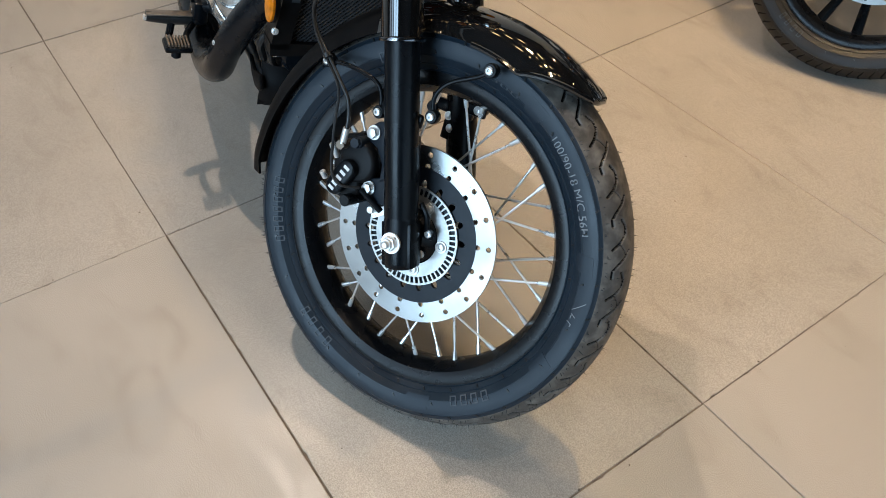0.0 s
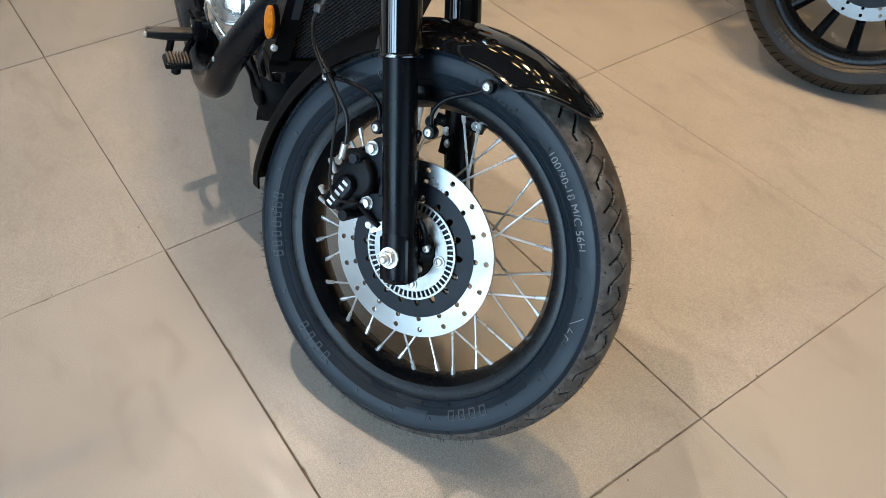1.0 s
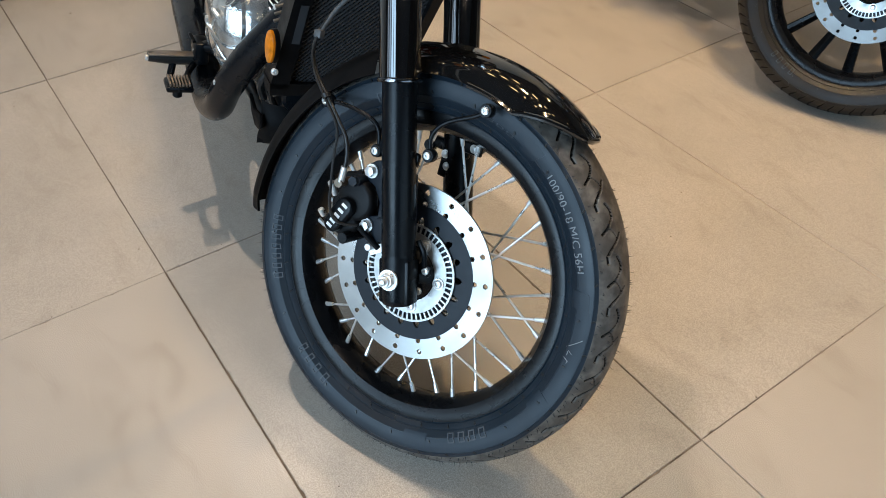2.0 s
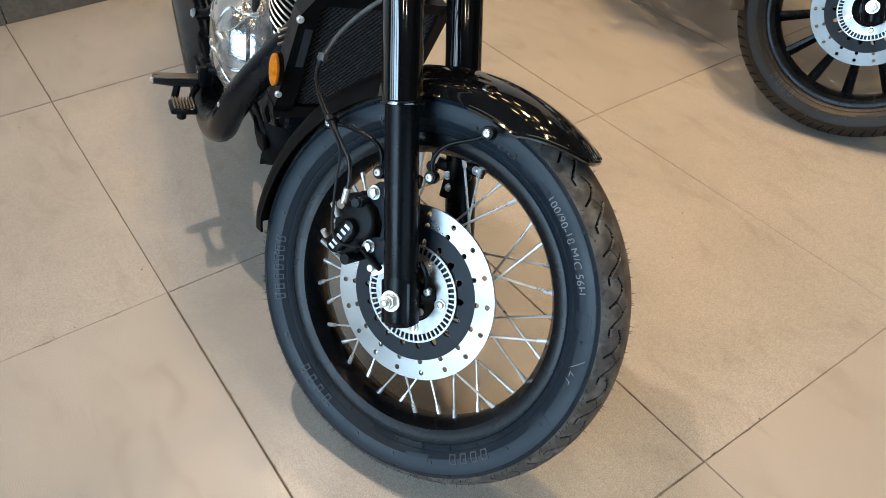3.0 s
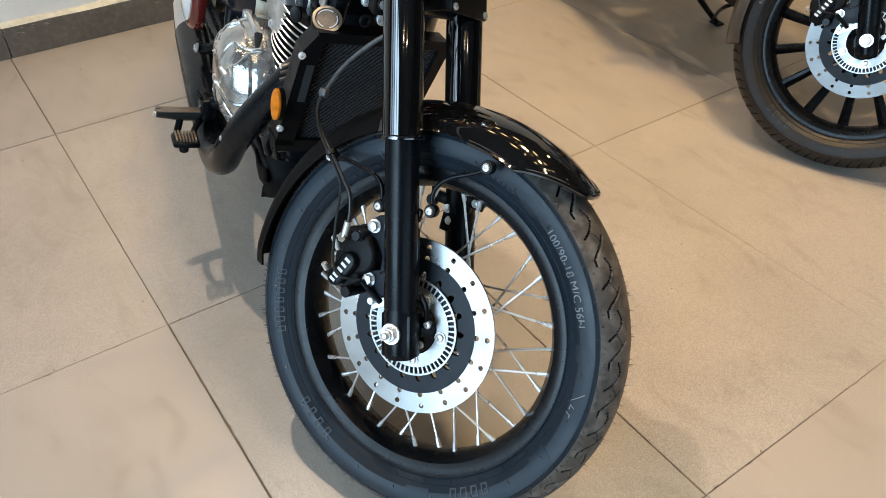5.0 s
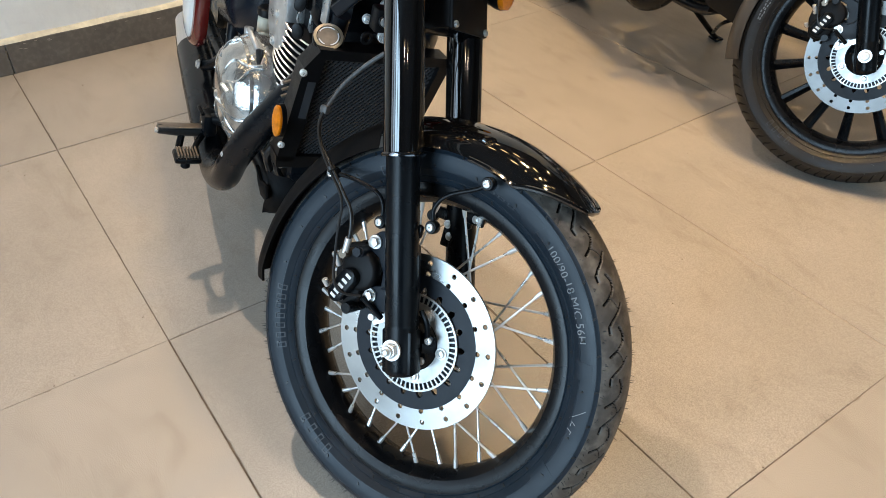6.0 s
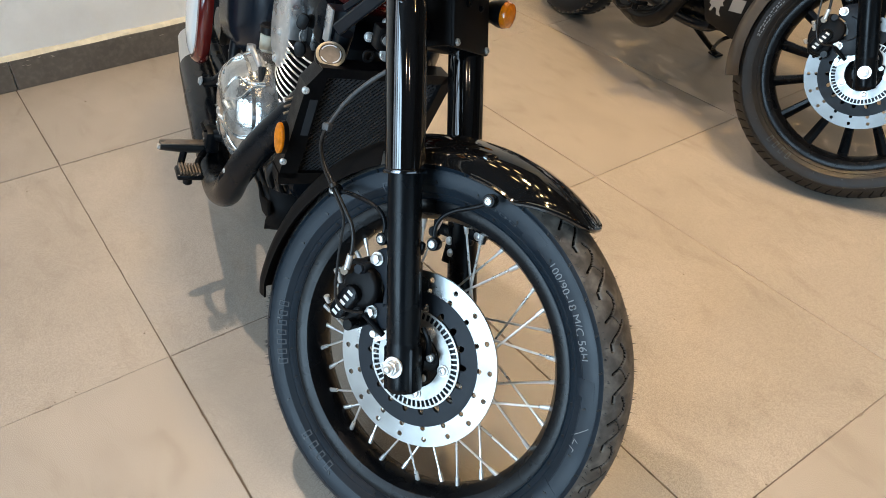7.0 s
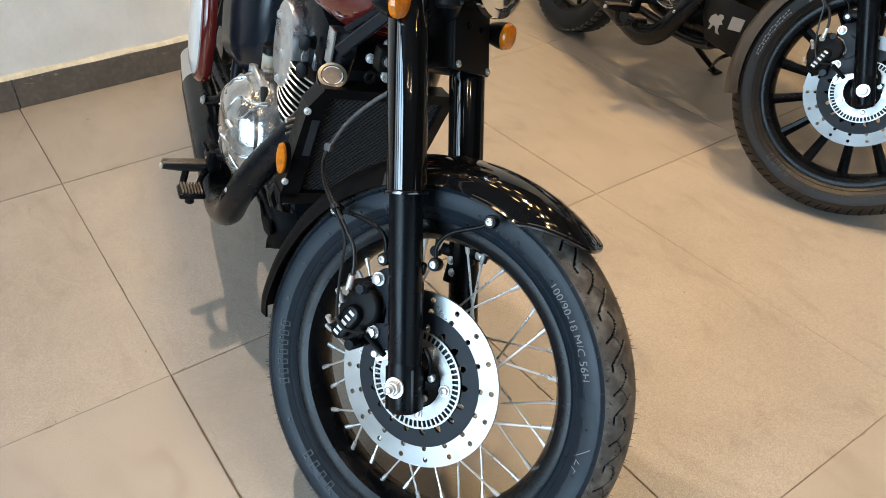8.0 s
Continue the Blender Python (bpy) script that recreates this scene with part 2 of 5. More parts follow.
ALU = material("cast_aluminium", (0.68, 0.68, 0.67), 0.33, metal=0.9, vary=0.12, scale=40, rough_vary=0.12, bump=0.1, bump_scale=300)
CHROME = material("chrome", (0.78, 0.78, 0.78), 0.08, metal=1.0, rough_vary=0.03, scale=25)
DARK_CHROME = material("dark_chrome", (0.16, 0.16, 0.17), 0.14, metal=1.0, rough_vary=0.04, scale=25)
HOSE = material("hose_rubber", (0.012, 0.012, 0.012), 0.33, vary=0.2, scale=200)
GREYHOSE = material("grey_sleeve", (0.07, 0.07, 0.07), 0.5, vary=0.25, scale=160)
AMBER = material("amber_lens", (0.86, 0.235, 0.007), 0.12, coat=0.6, vary=0.25, scale=110, trans=0.25, bump=0.3, bump_scale=260)
MAROON = material("maroon_paint", (0.11, 0.010, 0.008), 0.12, coat=1.0, vary=0.1, scale=9)
IVORY = material("ivory_paint", (0.74, 0.72, 0.68), 0.2, coat=0.6, vary=0.05, scale=9)
WRAP = material("clear_film_over_metal", (0.46, 0.46, 0.44), 0.18, metal=0.8, vary=0.45, scale=30, bump=1.0, bump_scale=34, rough_vary=0.1, coat=1.0)
MARK = material("pale_print", (0.75, 0.75, 0.75), 0.5)
FAINT = material("faint_grey_plastic", (0.03, 0.032, 0.035), 0.4, vary=0.1, scale=40)
GREYPRINT = material("grey_print", (0.22, 0.22, 0.22), 0.5)
GUARD_GREY = material("bronze_grey_paint", (0.07, 0.062, 0.055), 0.3, metal=0.4, vary=0.1, scale=20, coat=0.4)
FLUID = material("fluid_pot", (0.55, 0.52, 0.42), 0.35, vary=0.08, scale=60)


def tile_material():
    """Beige vitrified tile: fine salt-and-pepper grain, clouded tone, scuffs and dusty smears, uneven gloss."""
    mt = material("vitrified_tile", (0.40, 0.355, 0.295), 0.36)
    N, Lk = mt.node_tree.nodes, mt.node_tree.links
    p = N["Principled BSDF"]
    geo = N.new("ShaderNodeNewGeometry")

    def noise_at(sc, detail=3.0, stretch=None, distortion=0.0):
        t = N.new("ShaderNodeTexNoise")
        t.inputs["Scale"].default_value, t.inputs["Detail"].default_value, t.inputs["Distortion"].default_value = sc, detail, distortion
        src = geo.outputs["Position"]
        if stretch:
            mp = N.new("ShaderNodeMapping")
            mp.inputs["Scale"].default_value = stretch
            mp.inputs["Rotation"].default_value = (0, 0, 0.6)
            Lk.new(src, mp.inputs["Vector"])
            src = mp.outputs[0]
        Lk.new(src, t.inputs["Vector"])
        return t.outputs["Fac"]

    def span(src, lo, hi, a, b):
        r = N.new("ShaderNodeMapRange")
        for k, v in enumerate((lo, hi, a, b)):
            r.inputs[k + 1].default_value = v
        Lk.new(src, r.inputs[0])
        return r.outputs[0]

    def times(a, b):
        m = N.new("ShaderNodeMath")
        m.operation = "MULTIPLY"
        Lk.new(a, m.inputs[0]), Lk.new(b, m.inputs[1])
        return m.outputs[0]

    oi = N.new("ShaderNodeObjectInfo")
    v = times(span(noise_at(480, 2), 0.34, 0.66, 0.78, 1.18), span(noise_at(1000, 1), 0.32, 0.68, 0.86, 1.13))
    v = times(v, span(noise_at(3.2, 5, None, 0.6), 0.3, 0.7, 0.91, 1.07))
    v = times(v, span(oi.outputs["Random"], 0, 1, 0.965, 1.035))
    col = N.new("ShaderNodeMix")
    col.data_type = "RGBA"
    col.inputs["A"].default_value, col.inputs["B"].default_value = (0.40, 0.355, 0.302, 1), (0.30, 0.255, 0.204, 1)
    Lk.new(span(noise_at(5.5, 6, (1, 2.2, 1), 1.2), 0.54, 0.78, 0.0, 0.60), col.inputs["Factor"])
    mul = N.new("ShaderNodeMix")
    mul.data_type, mul.blend_type = "RGBA", "MULTIPLY"
    mul.inputs["Factor"].default_value = 1.0
    g = N.new("ShaderNodeCombineColor")
    for k in range(3):
        Lk.new(v, g.inputs[k])
    Lk.new(col.outputs["Result"], mul.inputs["A"]), Lk.new(g.outputs[0], mul.inputs["B"])
    Lk.new(mul.outputs["Result"], p.inputs["Base Color"])
    Lk.new(span(noise_at(9, 5, (1, 3, 1), 0.8), 0.3, 0.7, 0.30, 0.50), p.inputs["Roughness"])
    b = N.new("ShaderNodeBump")
    b.inputs["Strength"].default_value, b.inputs["Distance"].default_value = 0.12, 0.001
    Lk.new(noise_at(300, 2), b.inputs["Height"])
    Lk.new(b.outputs[0], p.inputs["Normal"])
    return mt


TILE = tile_material()
GROUT = material("dirty_grout", (0.155, 0.120, 0.090), 0.85, vary=0.5, scale=26, bump=0.3, bump_scale=300)
gn, gl = GROUT.node_tree.nodes, GROUT.node_tree.links
gpos, gsep, gmap, gmix = gn.new("ShaderNodeNewGeometry"), gn.new("ShaderNodeSeparateXYZ"), gn.new("ShaderNodeMapRange"), gn.new("ShaderNodeMix")
gmix.data_type = "RGBA"
gbase = gn["Principled BSDF"].inputs["Base Color"]
gl.new(gpos.outputs["Position"], gsep.inputs[0])
gl.new(gsep.outputs["Y"], gmap.inputs[0])
for k, v in enumerate((0.8, 1.25, 0.0, 0.95)):  # the joints are cleaner between the parked motorcycles
    gmap.inputs[k + 1].default_value = v
gl.new(gbase.links[0].from_socket, gmix.inputs["A"])
gmix.inputs["B"].default_value = (0.42, 0.365, 0.295, 1)
gl.new(gmap.outputs[0], gmix.inputs["Factor"])
gl.new(gmix.outputs["Result"], gbase)
PLASTER = material("white_plaster", (0.88, 0.88, 0.85), 0.6, vary=0.05, scale=6, bump=1.0, bump_scale=42, second=(0.55, 0.47, 0.34), second_scale=7, second_amount=0.12)
# for walls out of view: near-black keeps reflections and bounced light low
UNSEEN_WALL = material("dark_unseen_wall", (0.06, 0.056, 0.052), 0.7, vary=0.08, scale=2, bump=0.1, bump_scale=80)
next(n for n in PLASTER.node_tree.nodes if n.type == "BUMP").inputs["Distance"].default_value = 0.004
next(n for n in WRAP.node_tree.nodes if n.type == "BUMP").inputs["Distance"].default_value = 0.0026
CREAM = material("cream_mortar", (0.76, 0.70, 0.55), 0.8, vary=0.12, scale=34, bump=1.0, bump_scale=60, second=(0.25, 0.19, 0.12), second_scale=60, second_amount=0.12)
SKIRT = material("skirting_tile", (0.125, 0.108, 0.090), 0.4, vary=0.12, scale=12, second=(0.40, 0.36, 0.31), second_scale=60, second_amount=0.15, rough_vary=0.1)
CEIL = material("ceiling_paint", (0.07, 0.07, 0.072), 0.8, vary=0.03, scale=2, bump=0.1, bump_scale=80)
FRAME_ALU = material("window_frame_grey", (0.3, 0.3, 0.3), 0.4, metal=0.5, vary=0.05, scale=10)
GLASS = material("window_glass", (1, 1, 1), 0.0, trans=1.0)
lens_mat = bpy.data.materials.new("lamp_diffuser")
lens_mat.use_nodes = True
lens_mat.node_tree.nodes["Principled BSDF"].inputs["Emission Color"].default_value = (*WARM, 1)
lens_mat.node_tree.nodes["Principled BSDF"].inputs["Emission Strength"].default_value = 11.0
# ---- the room ----
def wall(name, x0, x1, y0, y1, z0, z1, mat, label):
    bm = box(((x0 + x1) / 2, (y0 + y1) / 2, (z0 + z1) / 2), (x1 - x0, y1 - y0, z1 - z0))
    return tagged(part(name, bm, mat), label, "wall", kind="structure")


T = 0.15
wall("wall_west", ROOM_X0 - T, ROOM_X0, ROOM_Y0 - T, ROOM_Y1 + T, 0, ROOM_H, PLASTER, "rough white plastered wall above a grey skirting")
east = bmesh.new()
for y0, y1, z0, z1 in ((ROOM_Y0 - T, EY0, 0, ROOM_H), (EY1, ROOM_Y1 + T, 0, ROOM_H), (EY0, EY1, 0, EZ0), (EY0, EY1, EZ1, ROOM_H)):
    east = merge(east, box((ROOM_X1 + T / 2, (y0 + y1) / 2, (z0 + z1) / 2), (T, y1 - y0, z1 - z0)))
tagged(part("wall_east", east, UNSEEN_WALL), "dark unseen wall round the added shop front", "wall", kind="structure")
# frame and panes of the added, unseen shop front
front = tagged(part("window_2", merge(*[box((ROOM_X1 + 0.09, y, (EZ0 + EZ1) / 2), (0.05, 0.05, EZ1 - EZ0), 0.004) for y in np.linspace(EY0 + 0.025, EY1 - 0.025, 6)],
                                      *[box((ROOM_X1 + 0.09, (EY0 + EY1) / 2, z), (0.046, EY1 - EY0, 0.05), 0.004) for z in (EZ0 + 0.025, EZ1 - 0.025)]), FRAME_ALU),
               "unseen glazed shop front with a grey metal frame, added to let in daylight", "window", kind="structure")
for k in range(5):
    w = (EY1 - EY0) / 5
    pane = part("pane", box((ROOM_X1 + 0.09, EY0 + w * (k + 0.5), (EZ0 + EZ1) / 2), (0.006, w - 0.07, EZ1 - EZ0 - 0.11)), GLASS, front)
    pane.visible_shadow = False
wall("wall_north", ROOM_X0, ROOM_X1, ROOM_Y1, ROOM_Y1 + T, 0, ROOM_H, UNSEEN_WALL, "plain dark unseen wall at the far end")
south = bmesh.new()
for x0, x1, z0, z1 in [(ROOM_X0, WX0, 0, ROOM_H), (WX1, ROOM_X1, 0, ROOM_H), (WX0, WX1, 0, WZ0), (WX0, WX1, WZ1, ROOM_H)] + [(a, b, WZ0, WZ1) for a, b in PIERS]:
    south = merge(south, box(((x0 + x1) / 2, ROOM_Y0 - T / 2, (z0 + z1) / 2), (x1 - x0, T, z1 - z0)))
tagged(part("wall_south", south, UNSEEN_WALL), "dark unseen wall round the wide shop window", "wall", kind="structure")
win = tagged(part("window_1", merge(*[box((x, ROOM_Y0 - 0.09, (WZ0 + WZ1) / 2), (0.05, 0.05, WZ1 - WZ0), 0.004) for a, b in PANES for x in (a + 0.025, b - 0.025)],
                                    *[box(((a + b) / 2, ROOM_Y0 - 0.09, z), (b - a - 0.1, 0.046, 0.05), 0.004) for a, b in PANES for z in (WZ0 + 0.025, WZ1 - 0.025)]), FRAME_ALU),
             "tall shop window panes with grey metal frames", "window", kind="structure")
for a, b in PANES:
    pane = part("pane", box(((a + b) / 2, ROOM_Y0 - 0.09, (WZ0 + WZ1) / 2), (b - a - 0.11, 0.006, WZ1 - WZ0 - 0.11)), GLASS, win)
    pane.visible_shadow = False
tagged(part("ceiling", box(((ROOM_X0 + ROOM_X1) / 2, (ROOM_Y0 + ROOM_Y1) / 2, ROOM_H + 0.05), (ROOM_X1 - ROOM_X0 + 0.3, ROOM_Y1 - ROOM_Y0 + 0.3, 0.1)), CEIL),
       "flat dark painted ceiling with round downlights", "ceiling", kind="structure")
tagged(part("ground", box((2, 2, -0.25), (120, 120, 0.1)), GROUT), "plain ground under and round the building", "ground", kind="structure")
for lx, ly in FITTINGS:
    lamp = empty("ceiling_light", pose(lx, ly, ROOM_H), "round recessed white downlight in the ceiling", "ceiling light", "downlights in the ceiling")
    part("trim_ring", moved(lathe([(0.096, 0), (0.114, 0), (0.114, -0.006), (0.100, -0.012), (0.096, -0.012)], 28, closed=True), pose(0, 0, 0, 90, 0, 0)), CEIL, lamp)
    part("diffuser", moved(lathe([(0, 0.02), (0.094, 0.02), (0.094, 0.014), (0, 0.014)], 28), pose(0, 0, -0.021, 90, 0, 0)), lens_mat, lamp)

# ---- the motorcycles: wheel frames and body frames (x ahead, y left, z up, origin at the front axle) ----
WHEEL = pose(0.5282, 0.2928, 0.2836, -27.45, 0, 21.59)
BODY = pose(0.5296, 0.2728, 0.2916, -14.2, 0, -12)
WHEEL_2 = pose(0.3589, 1.7365, 0.3015, -21.93, 0, 22.25)
BODY_2 = pose(0.365, 1.715, 0.303, -11.5, 0, -13)
FORK = Vector((-0.2766, 0, 0.961))  # the fork's direction in the wheel's frame
TYRE_SIDE = [(0.236, 0.0335), (0.241, 0.0365), (0.2425, 0.0352), (0.244, 0.0375), (0.250, 0.0415), (0.2515, 0.0408), (0.253, 0.0428), (0.2605, 0.0464), (0.2612, 0.0474), (0.2624, 0.0476), (0.263, 0.0470),
             (0.272, 0.0492), (0.280, 0.0496), (0.2855, 0.0492), (0.2862, 0.0500), (0.2872, 0.0499), (0.288, 0.0488), (0.292, 0.0478)]


def side_y(r):
    return float(np.interp(r, [p[0] for p in TYRE_SIDE], [p[1] for p in TYRE_SIDE]))


def tyre_mesh(parent, at, periods, fine, label, rubber):
    """Sidewalls as one part, and the tread with its cut grooves under it."""
    prof = [(r, -y) for r, y in TYRE_SIDE]
    tyre = part("front_tyre", merge(lathe(prof, 144), lathe([(r, y) for r, y in TYRE_SIDE], 144)), rubber, parent, label, at, 50)
    per = 2 * math.pi / periods
    ys = np.linspace(-0.0478, 0.0478, 2 * fine + 1)
    ss = np.linspace(0, 1, fine, endpoint=False)
    length = per * 0.31
    wave = np.array([(0, -16), (10, -12), (22, -13), (32, -20), (40, -28)], float)
    link = np.array([(34, -20), (42, -15), (50, -12)], float)
    edge = np.array([(44, -6), (54, -13), (64, -22), (72, -27), (82, -27)], float)
    for poly in (wave, link, edge):
        poly *= (-length / 75, 0.00112)
        poly[:, 1] -= 0.0065
    S, Y = np.meshgrid(ss * length, ys, indexing="ij")
    dist = np.full(S.shape, 9.0)
    for mirror in (1, -1):
        for poly, wide in ((wave, 0.0), (link, 0.0011), (edge, 0.0)):
            for a, b in zip(poly, poly[1:]):
                for sh in (-2, -1, 0, 1, 2):
                    off = (sh + (0.5 if mirror < 0 else 0)) * length
                    p, q = np.array([a[0] + off, a[1] * mirror]), np.array([b[0] + off, b[1] * mirror])
                    d = q - p
                    tt = np.clip(((S - p[0]) * d[0] + (Y - p[1]) * d[1]) / (d @ d), 0, 1)
                    dist = np.minimum(dist, np.hypot(S - p[0] - tt * d[0], Y - p[1] - tt * d[1]) + wide)
    depth = 0.006 * np.clip(1 - (dist - 0.0014) / 0.0007, 0, 1)
    if fine < 50:  # left smooth: dark strips laid on this tyre stand in for its slots
        depth *= 0
    crown = 0.317 - 0.025 * (np.abs(Y) / 0.0478) ** 2.3
    R1 = crown - depth
    R = np.tile(R1, (periods, 1))
    A = np.linspace(0, 2 * math.pi, periods * fine, endpoint=False)[:, None] + np.zeros_like(R)
    YY = np.tile(Y, (periods, 1))
    co = np.stack([R * np.cos(A), YY, R * np.sin(A)], -1).reshape(-1, 3)
    n, m = R.shape
    i, j = np.meshgrid(np.arange(n), np.arange(m - 1), indexing="ij")
    i2 = (i + 1) % n
    faces = np.stack([i * m + j, i * m + j + 1, i2 * m + j + 1, i2 * m + j], -1).reshape(-1, 4)
    me = bpy.data.meshes.new("tread")
    me.from_pydata(co.tolist(), [], faces.tolist())
    me.materials.append(TREAD if fine > 50 else rubber)
    me.materials.append(GROOVE_SHADE)
    deep = np.tile(depth, (periods, 1)).reshape(-1)
    # faces deep in a groove take the painted shade colour
    low = (deep[faces] > 0.0024).sum(1) >= 2
    me.polygons.foreach_set("material_index", low.astype(np.int32))
    me.shade_smooth()
    ob = new("tread", me)
    ob.parent = tyre
    tagged(ob, "dusty grooved tread")
    return tyre


def hairs(tyre, count, seed):
    """Moulding hairs on the tread's edges."""
    rng = random.Random(seed)
    verts, faces = [], []
    for k in range(count):
        a = 2 * math.pi * (k + rng.uniform(-0.3, 0.3)) / count
        y = rng.choice((-0.046, -0.044, 0.046, 0.044, -0.03, 0.03, 0.012))
        r = 0.317 - 0.025 * (abs(y) / 0.0478) ** 2.3 - 0.0005
        out = Vector((math.cos(a), y / 0.05 * 0.8, math.sin(a))).normalized()
        p = Vector((r * math.cos(a), y, r * math.sin(a)))
        tip = p + (out + Vector([rng.uniform(-0.35, 0.35) for _ in range(3)])).normalized() * rng.uniform(0.004, 0.0095)
        e = out.orthogonal().normalized()
        g = out.cross(e)
        b = len(verts)
        verts += [tuple(p + 0.0006 * (math.cos(q) * e + math.sin(q) * g)) for q in (0, 2.1, 4.2)] + [tuple(tip)]
        faces += [(b, b + 1, b + 3), (b + 1, b + 2, b + 3), (b + 2, b, b + 3)]
    me = bpy.data.meshes.new("rubber_hair")
    me.from_pydata(verts, [], faces)
    me.materials.append(RUBBER)
    ob = new("rubber_hair", me)
    ob.parent = tyre
    tagged(ob, "thin moulding hairs", kind="stuff")


def sidewall_piece(name, flat, r, a_start, tyre, mat, label=""):
    """Wraps flat geometry (x along, y out) round the right sidewall, reading clockwise from a_start degrees."""
    bmesh.ops.subdivide_edges(flat, edges=[e for e in flat.edges if e.calc_length() > 0.012], cuts=3, use_grid_fill=True)
    for v in flat.verts:
        a, rr = radians(a_start) - v.co.x / r, r + v.co.y
        v.co = (rr * math.cos(a), -side_y(rr) + 0.0004 - v.co.z, rr * math.sin(a))
    return part(name, flat, mat, tyre, label)


def bar(x, y, w, h, skew=0.0, t=0.0013):
    b = box((0, 0, t / 2), (w, h, t))
    for v in b.verts:
        v.co.x += skew * v.co.y
    return moved(b, Matrix.Translation((x, y, 0)))


def lettering(text, size, thick):
    cu = bpy.data.curves.new("lettering", "FONT")
    cu.body, cu.size, cu.extrude, cu.resolution_u = text, size, thick, 2
    ob = bpy.data.objects.new("lettering", cu)
    scene.collection.objects.link(ob)
    me = bpy.data.meshes.new_from_object(ob)
    bm = bmesh.new()
    bm.from_mesh(me)
    bpy.data.objects.remove(ob)
    return bm


def wheel_disc(parent, at, steel):
    """Brake disc: drilled steel band, black carrier and the slotted ring, on the right side."""
    holes = []
    for k in range(18):
        a = radians(-6.5 + 20 * k)
        for r in (0.1247, 0.1073):
            holes.append(circle(r * math.cos(a), r * math.sin(a), 0.0041, 12))
    disc = part("brake_disc", plate(circle(0, 0, 0.136, 96), [circle(0, 0, 0.1045, 72)] + holes, -0.047, -0.043), steel, parent, "drilled steel brake disc", at, 30)
    cuts = []
    for k in range(18):
        a = radians(-6.5 + 20 * k)
        cuts.append([(0.0785 * math.cos(a) + 0.0085 * math.cos(t) * math.cos(a) - 0.0052 * math.sin(t) * math.sin(a),
                      0.0785 * math.sin(a) + 0.0085 * math.cos(t) * math.sin(a) + 0.0052 * math.sin(t) * math.cos(a)) for t in np.linspace(0, 2 * math.pi, 12, endpoint=False)])
    part("disc_carrier", plate(circle(0, 0, 0.1048, 72), [circle(0, 0, 0.048, 40)] + cuts, -0.0475, -0.042), CARRIER, disc, "black carrier of the disc", at, 30)
    slots = []
    for k in range(54):
        a = 2 * math.pi * k / 54
        d = 0.0165 / 0.069 / 5.2
        slots.append([(r * math.cos(a + s * d), r * math.sin(a + s * d)) for r, s in ((0.0635, -0.9), (0.0735, -0.85), (0.0735, 0.85), (0.0635, 0.9))])
    part("tone_ring", plate(circle(0, 0, 0.0765, 90), [circle(0, 0, 0.0435, 40)] + slots, -0.0515, -0.0495), RING, disc, "slotted zinc sensor ring", at, 30)
    part("hub_cap", lathe([(0, -0.066), (0.026, -0.066), (0.030, -0.060), (0.040, -0.0535), (0.0425, -0.050), (0, -0.048)], 40), SATIN, disc, "black hub cap", at)
    for a in (73.6, 3.8, -70, -142, 145):
        part("disc_bolt", bolt((0.0515 * math.cos(radians(a)), -0.0525, 0.0515 * math.sin(radians(a))), (0, -1, 0), 0.0065, 0.005, 1.4, True), ZINC, disc, at=at)
    return disc


def guard_at(a, a0, a1):
    """Half width, depth of the sides and crown radius of the guard at an angle."""
    s = min(1.0, (a - a0) / 17)
    end = min(1.0, (a1 - a) / 5)
    return 0.006 + 0.060 * math.sqrt(max(0.0, 1 - (1 - s) ** 2)) * (0.88 + 0.12 * end), 0.002 + 0.042 * s ** 1.25, 0.338 - 0.006 * (1 - s) ** 2


def guard_edge(a0, a1):
    """The rolled edge that runs round the guard's rim."""
    pts = []
    for side in (-1, 1):
        run = []
        for a in np.concatenate([a0 + 17 * np.linspace(0, 1, 18) ** 2, np.linspace(a0 + 20, a0 + 32, 8)]):
            w, drop, rc = guard_at(a, a0, a1)
            run.append(((rc - drop - 0.0005) * math.cos(radians(a)), side * (w + 0.001), (rc - drop - 0.0005) * math.sin(radians(a))))
        pts += run[::-1] if side < 0 else run
    return tube(pts, 0.0040, 8, 2)


def mudguard_mesh(a0, a1, s0, s1):
    """A domed guard round the tyre with rounded ends and a rolled edge."""
    loops, n, m = [], 70, 22
    for i in range(n + 1):
        a = s0 + (s1 - s0) * (i / n) ** (2 if s0 == a0 else 1)  # finer towards the rounded tip
        w, drop, rc = guard_at(a, a0, a1)
        out, inn = [], []
        for k in range(m + 1):
            s = radians(-82 + 164 * k / m)
            y = w * math.sin(s) / math.sin(radians(82))
            r = rc - drop * (1 - math.cos(s)) / (1 - math.cos(radians(82)))
            lip = 0.0025 if k in (0, m) else 0.0
            out.append((r, y * (1 + lip * 18)))
            inn.append((r - 0.0022 * math.cos(s) , y - 0.0022 * math.sin(s)))
        ra = radians(a)
        loops.append([(r * math.cos(ra), y, r * math.sin(ra)) for r, y in out + inn[::-1]])
    return skin(loops)


